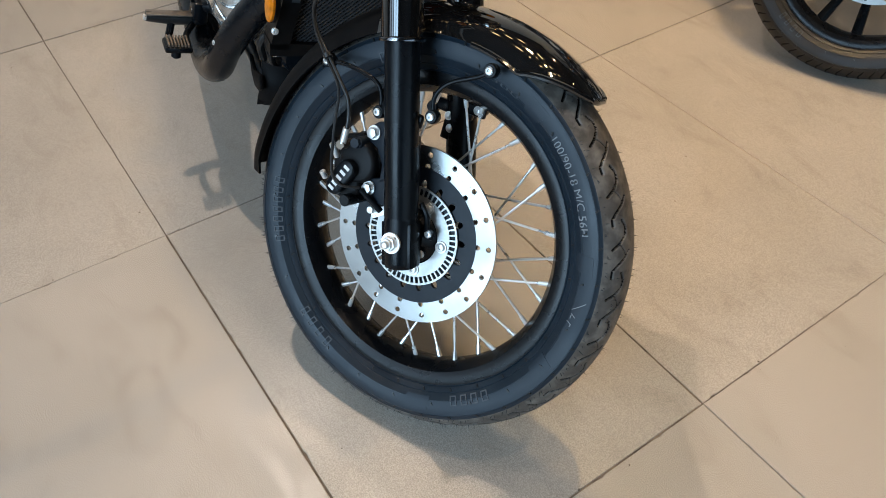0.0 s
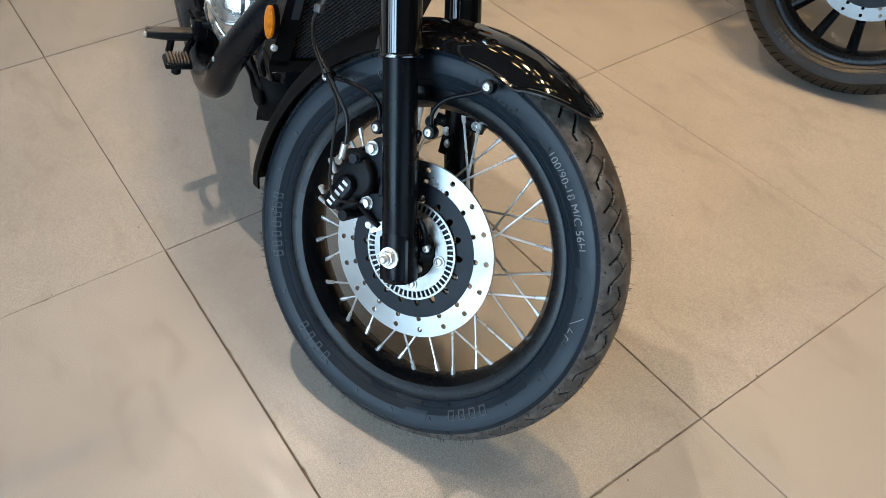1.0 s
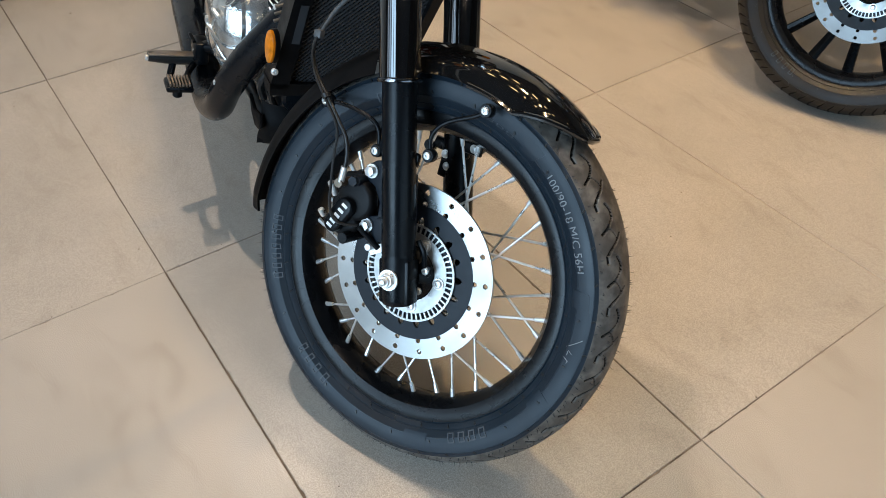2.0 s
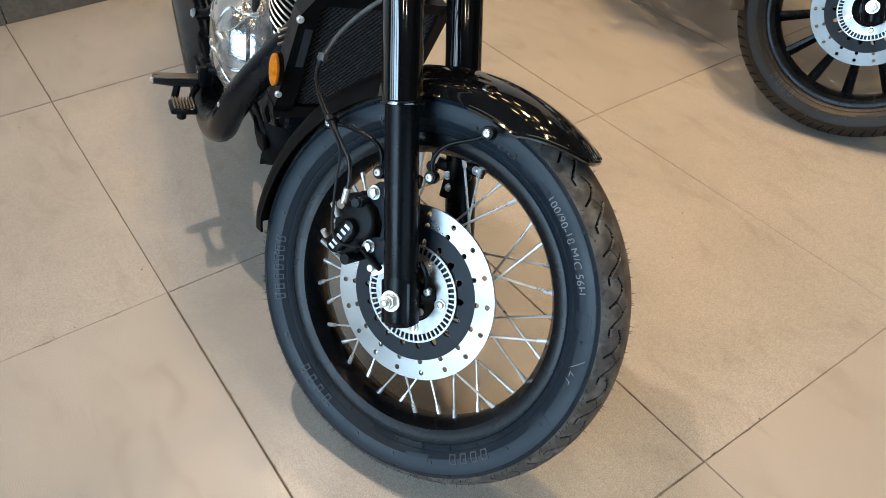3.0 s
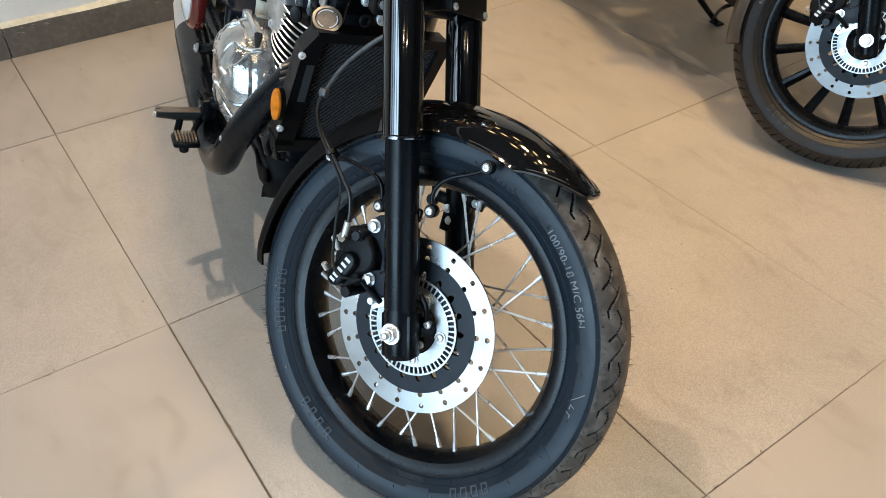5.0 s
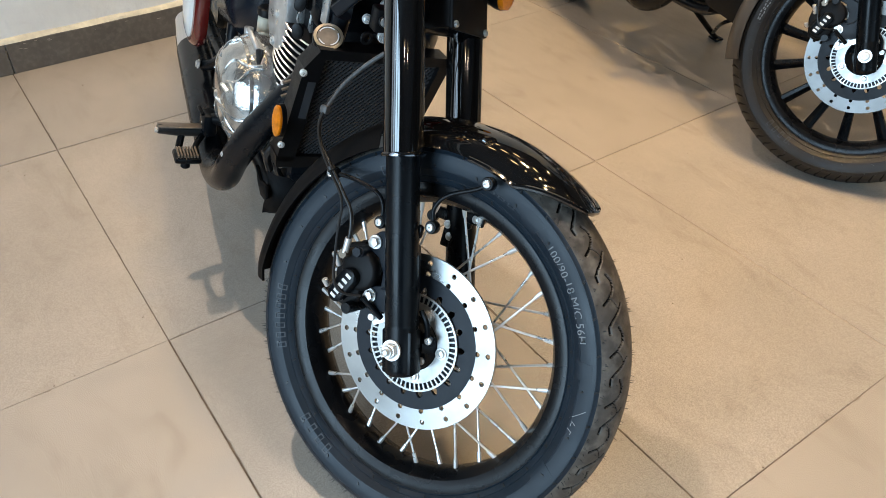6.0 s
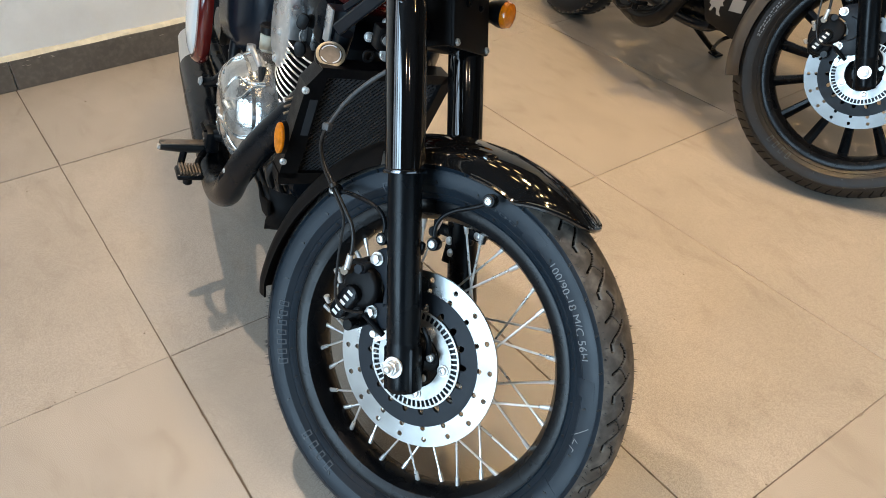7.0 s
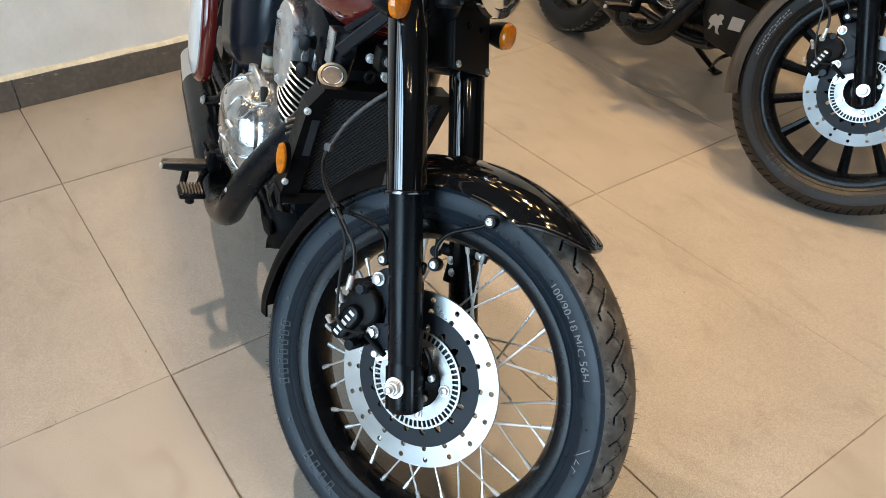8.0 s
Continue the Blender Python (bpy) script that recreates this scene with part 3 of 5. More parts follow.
def front_end(bike, at, spoked, guard_mat):
    """Front wheel, brake, mudguard and fork, in the wheel's frame."""
    rubber = RUBBER if spoked else RUBBER_WARMLIT
    tyre = tyre_mesh(bike, at, 27, 100 if spoked else 28, "grey-black road tyre with dusty tread", rubber)
    hairs(tyre, 800 if spoked else 200, 3)
    if not spoked:
        slots = bmesh.new()
        for k in range(76):
            for side in (-1, 1):
                run = []
                for u in np.linspace(0.012, 0.0465, 6):
                    a = 2 * math.pi * (k + 0.25 * side) / 76 + 0.9 * (u - 0.03) + 0.012 * math.sin(160 * u)
                    r = 0.3171 - 0.025 * (u / 0.0478) ** 2.3
                    run.append((r * math.cos(a), side * u, r * math.sin(a)))
                slots = merge(slots, tube(run, [0.0008, 0.0018, 0.0022, 0.0022, 0.0018, 0.0008], 6))
        part("tread_slot", slots, GROOVE_SHADE, tyre, "slanted dark strips standing in for tread slots", at, kind="stuff")
    ticks = bmesh.new()
    for r, n, off in ((0.2885, 36, 0.0), (0.2680, 24, 0.4), (0.2470, 32, 0.2)):
        for k in range(n):
            ticks = merge(ticks, moved(box((0, 0, 0.0008), (0.0024, 0.0048, 0.0024)), Matrix.Translation(((k + off) * 2 * math.pi * 0.262 / n, r - 0.262, 0)) @ pose(0, 0, 0, 0, 0, 28)))
    sidewall_piece("moulding_mark", ticks, 0.262, 0, tyre, HOSE)["kind"] = "stuff"
    if spoked:
        sidewall_piece("size_marking", lettering("100/90-18 M/C 56H", 0.0170, 0.0006), 0.2605, 53.5, tyre, LETTER, "moulded size marking 100/90-18 M/C 56H")
    marks = bmesh.new()
    for a, count, w, h, pitch in ((-113, 4, 0.011, 0.017, 0.021), (-45, 4, 0.013, 0.015, 0.019), (-155, 7, 0.0105, 0.016, 0.0165), (118, 4, 0.012, 0.014, 0.019), (78, 3, 0.014, 0.004, 0.018))[: 5 if spoked else 1]:
        for k in range(count):
            x = (radians(0) - radians(a)) * 0.262 + k * pitch
            for b in (bar(x - w * 0.36, 0, w * 0.16, h), bar(x + w * 0.36, 0, w * 0.16, h), bar(x, h * 0.45, w * 0.72, h * 0.12), bar(x, -h * 0.45, w * 0.72, h * 0.12)):
                marks = merge(marks, b)
    sidewall_piece("moulded_mark", marks, 0.262, 0, tyre, MOULD, "worn moulded marks")["kind"] = "stuff"
    for a, ln in ((-72, 0.042), (15, 0.026), (62, 0.03), (-22, 0.035)):
        sidewall_piece("raised_panel", bar(-radians(a) * 0.265, 0.003, ln, 0.024, 0.25, 0.0008), 0.265, 0, tyre, rubber, "raised moulded panel")
    if not spoked:
        script = bmesh.new()
        for k in range(15):
            script = merge(script, bar(-radians(172) * 0.262 + 0.0085 * k, 0.010, 0.0058, 0.0075 + 0.002 * (k % 3), 0.1, 0.0007))
        for k in range(5):
            script = merge(script, bar(-radians(134) * 0.262 + 0.016 * k, 0.006, 0.013, 0.015, 0.3, 0.0007))
        sidewall_piece("worn_script", script, 0.262, 0, tyre, LETTER, "worn pale moulded script")["kind"] = "stuff"
    if spoked:
        chalk = merge(bar(0, 0.002, 0.0012, 0.020, -0.9, 0.0007), bar(0.014, 0.000, 0.0010, 0.007, 0.5, 0.0007), bar(0.017, -0.003, 0.006, 0.0010, 0.6, 0.0007), bar(0.026, -0.002, 0.0010, 0.008, 0.4, 0.0007), bar(0.029, 0.001, 0.005, 0.0010, -0.5, 0.0007))
        sidewall_piece("chalk_mark", chalk, 0.268, 2, tyre, GREYPRINT, "chalk strokes")
    rim_prof = [(0.2395, 0.0345), (0.2405, 0.0365), (0.237, 0.0372), (0.226, 0.0345), (0.2205, 0.0325), (0.2175, 0.0275), (0.2135, 0.0190), (0.2095, 0.0110), (0.2085, 0.0)]
    half = rim_prof + [(r, -y) for r, y in rim_prof[-2::-1]]
    well = [(0.230, -0.030), (0.214, -0.008), (0.214, 0.008), (0.230, 0.030)]
    rim = part("front_rim", lathe(half + well, 144, closed=True), RIM_BLACK, bike, "satin black spoked rim" if spoked else "black cast alloy rim", at, 30)
    hub = part("front_hub", lathe([(0, -0.048), (0.034, -0.048), (0.034, -0.040), (0.064, -0.040), (0.065, -0.034), (0.030, -0.026), (0.026, 0.0), (0.030, 0.026), (0.064, 0.034), (0.064, 0.040), (0.03, 0.046), (0, 0.046)], 40), SATIN, bike, "black wheel hub", at)
    if spoked:
        for k in range(36):
            a = 1.3 + 10 * k
            right = k % 2 == 0
            b = a + (70 if (k // 2) % 2 else -70)
            y0, y1 = (-0.007, -0.035) if right else (0.007, 0.036)
            p = Vector((0.2085 * math.cos(radians(a)), y0, 0.2085 * math.sin(radians(a))))
            q = Vector((0.061 * math.cos(radians(b)), y1, 0.061 * math.sin(radians(b))))
            d = (q - p).normalized()
            part("spoke", rod(p, q, 0.0019, 8), ZINC, rim)
            part("nipple", rod(p - d * 0.002, p + d * 0.014, 0.0039, 8, 0.0, 0.0032), ZINC, rim)
    else:
        for k in range(14):
            a = radians(-84.5 + 360 / 14 * k)
            e = Vector((math.cos(a), 0, math.sin(a)))
            part("cast_spoke", tube([e * 0.03, e * 0.12, e * 0.212], [0.012, 0.0085, 0.011], 8, 4, 1.5), SATIN, rim)
    wheel_disc(bike, at, STEEL if spoked else DIMMED_STEEL)
    # mudguard with wire stays
    guard = part("mudguard", mudguard_mesh(54.6, 183 if spoked else 194, 54.6, 116), guard_mat, bike, "glossy black rounded front mudguard" if spoked else "bronze-grey front mudguard", at, 50)
    # ahead of the seam, dull black stands for the gloss guard's dark reflection
    part("rear_flap", mudguard_mesh(54.6, 183 if spoked else 194, 116.2, 183 if spoked else 194), FLAP if spoked else guard_mat, guard, "dull black rear flap and darkened guard ahead of it", angle=50)
    part("rolled_edge", guard_edge(54.6, 183 if spoked else 194), guard_mat, guard, "rolled metal edge")
    for side in (-1, 1):
        for pts in (((-0.005, 0.185), (-0.010, 0.212), (0.006, 0.236), (0.045, 0.258), (0.061, 0.271)), ((-0.089, 0.163), (-0.094, 0.188), (-0.112, 0.203), (-0.160, 0.208), (-0.192, 0.205))):
            stay = part("stay", tube([(x, side * (0.076 if i < 3 else 0.074), z) for i, (x, z) in enumerate(pts)], 0.0033, 10), SATIN, guard, "bent black wire stay")
            for x, z in (pts[0], pts[-1]):
                part("bush", moved(lathe([(0, 0.008), (0.009, 0.008), (0.0098, 0.006), (0.0098, -0.004), (0.0085, -0.006), (0, -0.006)], 20), Matrix.Translation((x, side * 0.077, z))), SATIN, guard)
                part("stay_bolt", bolt((x, side * 0.0835, z), (0, side, 0), 0.0052, 0.003, 1.05, True), ZINC, guard)
    # fork legs
    for side, name in ((-1, "fork_leg"), (1, "fork_leg")):
        base = Vector((0.005, side * 0.09, 0))
        turn = Matrix.Translation(base) @ FORK.to_track_quat("Y", "Z").to_matrix().to_4x4()
        low = merge(lathe([(0, -0.037), (0.0205, -0.037), (0.0235, -0.034), (0.0246, -0.028), (0.0246, 0.034), (0.0240, 0.0365), (0.0246, 0.039), (0.0245, 0.281), (0, 0.281)], 40), box((0, -0.002, 0), (0.029, 0.066, 0.050), 0.003))
        leg = part(name, moved(low, turn), SATIN, bike, "satin black fork leg", at, 35)
        cover = [(0.026, 0.283), (0.0288, 0.283), (0.0288, 0.30), (0.0288, 0.36), (0.0288, 0.46), (0.0288, 0.64), (0.027, 0.646), (0, 0.646)]
        part("fork_cover", moved(lathe(cover, 48), turn), GLOSS, leg, "glossy black fork cover", angle=30)
        part("cover_ring", moved(lathe([(0.0288, 0.2795), (0.0316, 0.280), (0.0322, 0.2825), (0.0316, 0.285), (0.0294, 0.286), (0.0288, 0.286)], 48, closed=True), turn), DARK_CHROME, leg, "dark chrome ring")
        for z in (0.185,):
            part("stay_lug", box((-0.052, side * 0.078, 0.172), (0.070, 0.010, 0.020), 0.004), SATIN, leg)
        part("axle_washer", moved(lathe([(0, 0), (0.0155, 0), (0.0155, 0.003), (0, 0.003)], 28), Matrix.Translation((0.003, side * 0.1135, 0.003)) @ pose(0, 0, 0, 0, 0, 0 if side > 0 else 180)), ZINC, leg)
        part("axle_nut", moved(merge(plate(hexa(0.0115), (), 0.003, 0.010, 0.0012), lathe([(0, 0.010), (0.0080, 0.010), (0.0080, 0.015), (0, 0.015)], 16), lathe([(0.0035, 0.014), (0.0035, 0.019), (0.0055, 0.021), (0.0055, 0.015), (0.0035, 0.0145)], 14), lathe([(0, 0.015), (0.0036, 0.015), (0.0036, 0.019), (0, 0.019)], 14)),
                              Matrix.Translation((0.003, side * 0.1135, 0.003)) @ pose(0, 0, 0, 0, 0, 0 if side > 0 else 180)), ZINC, leg, "zinc axle nut")
    lug = part("stay_bracket", merge(box((-0.046, 0.074, 0.150), (0.030, 0.010, 0.056), 0.003), box((-0.02, 0.074, 0.182), (0.05, 0.008, 0.018), 0.003)), SATIN, bike, "black bolted bracket on the fork", at)
    for x, z in ((-0.054, 0.160), (-0.046, 0.142), (-0.008, 0.184)):
        part("bracket_bolt", bolt((x, 0.068, z), (0, -1, 0), 0.0058, 0.004, 1.2), ZINC, lug, at=at)
    part("axle", rod((0.003, -0.113, 0.003), (0.003, 0.113, 0.003), 0.008), ZINC, bike, at=at)
    # caliper
    bracket = [(-0.020, 0.150), (-0.060, 0.158), (-0.088, 0.148), (-0.103, 0.134), (-0.098, 0.117), (-0.080, 0.110), (-0.066, 0.090), (-0.064, 0.070), (-0.084, 0.062), (-0.092, 0.047), (-0.080, 0.034), (-0.060, 0.030), (-0.010, 0.046), (0.004, 0.06)]
    cal = part("brake_caliper", merge(
        plate([(-0.150, 0.095), (-0.138, 0.112), (-0.112, 0.122), (-0.092, 0.108), (-0.080, 0.085), (-0.078, 0.062), (-0.092, 0.036), (-0.116, 0.012), (-0.140, 0.020), (-0.152, 0.06)], (), -0.070, -0.052, 0.004),
        plate(circle(-0.102, 0.082, 0.0315, 28), (), -0.088, -0.066, 0.006), plate(circle(-0.117, 0.045, 0.027, 24), (), -0.084, -0.066, 0.006),
        plate([(-0.150, 0.095), (-0.138, 0.112), (-0.112, 0.122), (-0.092, 0.108), (-0.086, 0.06), (-0.116, 0.012), (-0.140, 0.020), (-0.152, 0.06)], (), -0.040, -0.020, 0.004)), MATT, bike, "black two-piston brake caliper", at, 45)
    pill = []
    c0, c1 = Vector((-0.1235, 0.0395)), Vector((-0.1085, 0.0685))
    ax = (c1 - c0).normalized()
    for k in range(24):
        t = 2 * math.pi * k / 24
        c = c1 if math.sin(t) > 0 else c0
        d = math.cos(t) * Vector((ax.y, -ax.x)) + math.sin(t) * ax
        pill.append(tuple(c + d * (0.0152 if math.sin(t) > 0 else 0.0146)))
    part("piston_cover", plate(pill, (), -0.101, -0.084, 0.004), SATIN, cal, "dark grey piston housing", at, 45)
    for k in range(5):
        c = c0 + (c1 - c0) * (-0.14 + (0.28 if k < 2 else 0.32) * k)
        part("pale_bar", moved(box((0, 0, 0), (0.0050, 0.0007, 0.0104), 0.0003), Matrix.Translation((c.x, -0.1012, c.y)) @ pose(0, 0, 0, 0, -67.5, 0)), MARK, cal, "pale printed bar", at)
    part("caliper_bracket", plate(bracket, (), -0.0745, -0.066, 0.0012), CARRIER, cal, "dark cast bracket", at)
    part("bracket_rib", tube([(-0.070, -0.0745, 0.124), (-0.050, -0.0745, 0.116), (-0.043, -0.0745, 0.098), (-0.046, -0.0745, 0.078), (-0.062, -0.0745, 0.066)], 0.0016, 8), CARRIER, cal, at=at)
    part("hose_tie", moved(lathe([(0.0052, -0.004), (0.0068, -0.003), (0.0068, 0.003), (0.0052, 0.004)], 14, closed=True), Matrix.Translation((-0.1795, -0.1015, 0.2165)) @ Vector((-0.70, 0.0, 0.71)).to_track_quat("Y", "Z").to_matrix().to_4x4()), HOSE, cal, "black cable tie", at)
    for x, z in ((-0.090, 0.131), (-0.077, 0.050)):
        part("bracket_bolt", bolt((x, -0.0765, z), (0, -1, 0), 0.0085, 0.009, 1.25), ZINC, cal, "bright hex bolt", at)
    part("slide_pin", merge(rod((-0.104, -0.094, 0.112), (-0.104, -0.050, 0.112), 0.0085, 16, 0.001), moved(plate(hexa(0.0078), (), 0, 0.006), Matrix.Translation((-0.104, -0.100, 0.112)))), CARRIER, cal, at=at)
    part("slide_pin", merge(rod((-0.099, -0.100, 0.024), (-0.099, -0.048, 0.024), 0.009, 16, 0.001)), SATIN, cal, "rubber slide boot", at)
    part("banjo_bolt", merge(rod((-0.1255, -0.098, 0.102), (-0.1255, -0.07, 0.102), 0.007, 12, 0.001), moved(plate(hexa(0.0075), (), 0, 0.007), Matrix.Translation((-0.1255, -0.103, 0.102)))), BRONZE, cal, at=at)
    part("bleed_nipple", rod((-0.140, -0.080, 0.075), (-0.148, -0.090, 0.095), 0.005, 10, 0.001), ZINC, cal, at=at)
    part("pad_pin", rod((-0.147, -0.088, 0.040), (-0.152, -0.094, 0.050), 0.005, 10, 0.001), ZINC, cal, at=at)
    part("sensor_bracket", merge(plate([(-0.074, 0.010), (-0.050, 0.030), (-0.026, 0.040), (-0.024, 0.030), (-0.05, 0.014), (-0.066, 0.002)], (), -0.062, -0.0595), rod((-0.068, -0.074, 0.017), (-0.068, -0.058, 0.017), 0.006, 12, 0.001)), ZINC, cal, "small bright sensor bracket", at)
    part("sensor", merge(box((0.030, -0.064, 0.020), (0.022, 0.008, 0.018), 0.004), box((0.026, -0.064, -0.014), (0.020, 0.008, 0.014), 0.004), tube([(0.030, -0.066, 0.02), (0.024, -0.07, 0.045), (0.010, -0.07, 0.06)], 0.004, 8)), SATIN, cal, "black wheel speed sensor", at)
    for x, z in ((0.033, 0.020), (0.030, -0.014)):
        part("sensor_bolt", bolt((x, -0.0685, z), (0, -1, 0), 0.0048, 0.003, 1.2, True), ZINC, cal, at=at)
    part("sensor_plug", rod((-0.050, -0.072, 0.022), (-0.083, -0.088, 0.047), 0.0045, 10, 0.001), SATIN, cal, at=at)
    # brake hose and sensor wire up to the fork
    hose = part("brake_hose", tube([(-0.124, -0.098, 0.106), (-0.1225, -0.100, 0.140), (-0.131, -0.100, 0.168), (-0.150, -0.100, 0.188), (-0.180, -0.100, 0.217), (-0.208, -0.098, 0.242), (-0.224, -0.094, 0.268), (-0.226, -0.086, 0.298),
                                    (-0.214, -0.072, 0.335), (-0.190, -0.062, 0.371), (-0.158, -0.060, 0.400), (-0.13, -0.055, 0.42)], 0.0031, 12), HOSE, bike, "black brake hose", at)
    part("hose_sleeve", tube([(-0.226, -0.086, 0.296), (-0.214, -0.072, 0.335), (-0.190, -0.062, 0.371), (-0.158, -0.060, 0.400), (-0.13, -0.055, 0.42)], 0.0035, 12), GREYHOSE, hose, "scuffed grey sleeve", at)
    part("hose_clip", box((-0.2255, -0.087, 0.294), (0.013, 0.012, 0.013), 0.003), GREYHOSE, hose, at=at)
    part("hose_ferrule", rod((-0.1245, -0.098, 0.104), (-0.1225, -0.100, 0.128), 0.0052, 12), ZINC, hose, at=at)
    part("sensor_wire", tube([(-0.085, -0.088, 0.048), (-0.110, -0.104, 0.046), (-0.127, -0.106, 0.061), (-0.139, -0.102, 0.102), (-0.144, -0.102, 0.140), (-0.148, -0.104, 0.179), (-0.178, -0.104, 0.212), (-0.206, -0.102, 0.240), (-0.222, -0.098, 0.268), (-0.224, -0.09, 0.292)], 0.0022, 8), HOSE, bike, "thin sensor cable", at)
    # yokes, headlamp and indicators, which turn with the fork
    up = lambda t, x=0.0, y=0.0: Vector((0.005, y, 0)) + FORK * t + Vector((0.961, 0, 0.2766)) * x
    yoke = part("fork_yoke", merge(tube([up(0.49, -0.005, -0.09), up(0.49, -0.03, 0), up(0.49, -0.005, 0.09)], 0.026, 12), tube([up(0.605, -0.005, -0.09), up(0.605, -0.03, 0), up(0.605, -0.005, 0.09)], 0.02, 12)), SATIN, bike, "black fork yokes", at)
    return tyre


def steering_things(bike, at):
    """Headlamp, indicators and handlebar, which turn with the fork."""
    up = lambda t, x=0.0, y=0.0: Vector((0.005, y, 0)) + FORK * t + Vector((0.961, 0, 0.2766)) * x
    for s in (-1, 1):
        c = up(0.53, 0.05, s * 0.117) if s > 0 else Vector((-0.137, -0.135, 0.518))
        m = Matrix.Translation(c) @ pose(0, 0, 0, 0, 0, -90)
        ind = part("indicator", moved(merge(lathe([(0, -0.032), (0.010, -0.032), (0.017, -0.022), (0.0215, -0.004), (0.0218, 0.004), (0, 0.004)], 28)), m), SATIN, bike, "round indicator with an amber lens", at)
        part("amber_lens", moved(lathe([(0.0205, 0.003), (0.0215, 0.006), (0.019, 0.013), (0.012, 0.0165), (0.0, 0.018)], 28), m), AMBER, ind, "round amber lens", at)
        part("stalk", rod(up(0.53, 0.02, s * 0.07), c + Vector((-0.02, 0, 0)), 0.007, 12), SATIN, ind, at=at)
    m = Matrix.Translation(up(0.625, 0.088, 0.004)) @ pose(0, 0, 0, 0, 0, -90) @ pose(0, 0, 0, 8, 0, 0)
    lampb = part("headlamp", moved(lathe([(0, -0.10), (0.045, -0.092), (0.074, -0.06), (0.085, -0.01), (0.087, 0.004), (0, 0.004)], 48), m), GLOSS, bike, "round headlamp in a black bowl", at)
    part("lamp_ring", moved(lathe([(0.078, 0.004), (0.086, -0.002), (0.091, 0.004), (0.090, 0.014), (0.080, 0.018)], 48, closed=True), m), CHROME, lampb, "chrome lamp ring", at)
    part("lamp_glass", moved(lathe([(0.081, 0.012), (0.07, 0.020), (0.04, 0.028), (0, 0.031)], 40), m), CHROME, lampb, at=at)
    part("lamp_bracket", merge(box((0, 0, 0), (0.008, 0.114, 0.125), 0.003, Matrix.Translation(up(0.525, 0.034, 0.036)) @ pose(0, 0, 0, 0, -16, 0)),
                               *[box((0, 0, 0), (0.045, 0.006, 0.120), 0.0025, Matrix.Translation(up(0.525, 0.012, y)) @ pose(0, 0, 0, 0, -16, 0)) for y in (-0.018, 0.090)]), MATT, bike, "black bracket plate between the fork legs", at)
    for y, t in ((-0.012, 0.470), (0.084, 0.470), (0.020, 0.53), (0.062, 0.53)):
        part("bracket_screw", bolt(up(t, 0.039, y), (0.96, 0, 0.27), 0.0045, 0.003, 1.2, True), ZINC if t < 0.5 else SATIN, bike, at=at)
    grip = [up(0.66, -0.02, 0), up(0.71, -0.01, -0.08), up(0.755, -0.02, -0.18), up(0.748, -0.06, -0.27), up(0.737, -0.115, -0.362)]
    bars = part("handlebar", tube([(p[0], -p[1], p[2]) for p in grip[::-1]] + grip[1:], 0.011, 14), SATIN, bike, "wide black handlebar", at)
    for s in (-1, 1):
        part("grip", rod(up(0.750, -0.055, s * 0.262), up(0.736, -0.122, s * 0.372), 0.017, 18, 0.003), HOSE, bars, "rubber grip", at)
        part("lever", tube([up(0.752, -0.01, s * 0.21), up(0.742, 0.005, s * 0.25), up(0.725, -0.035, s * 0.31), up(0.715, -0.075, s * 0.375)], [0.007, 0.006, 0.0055, 0.008], 10), ALU, bars, "alloy hand lever", at)


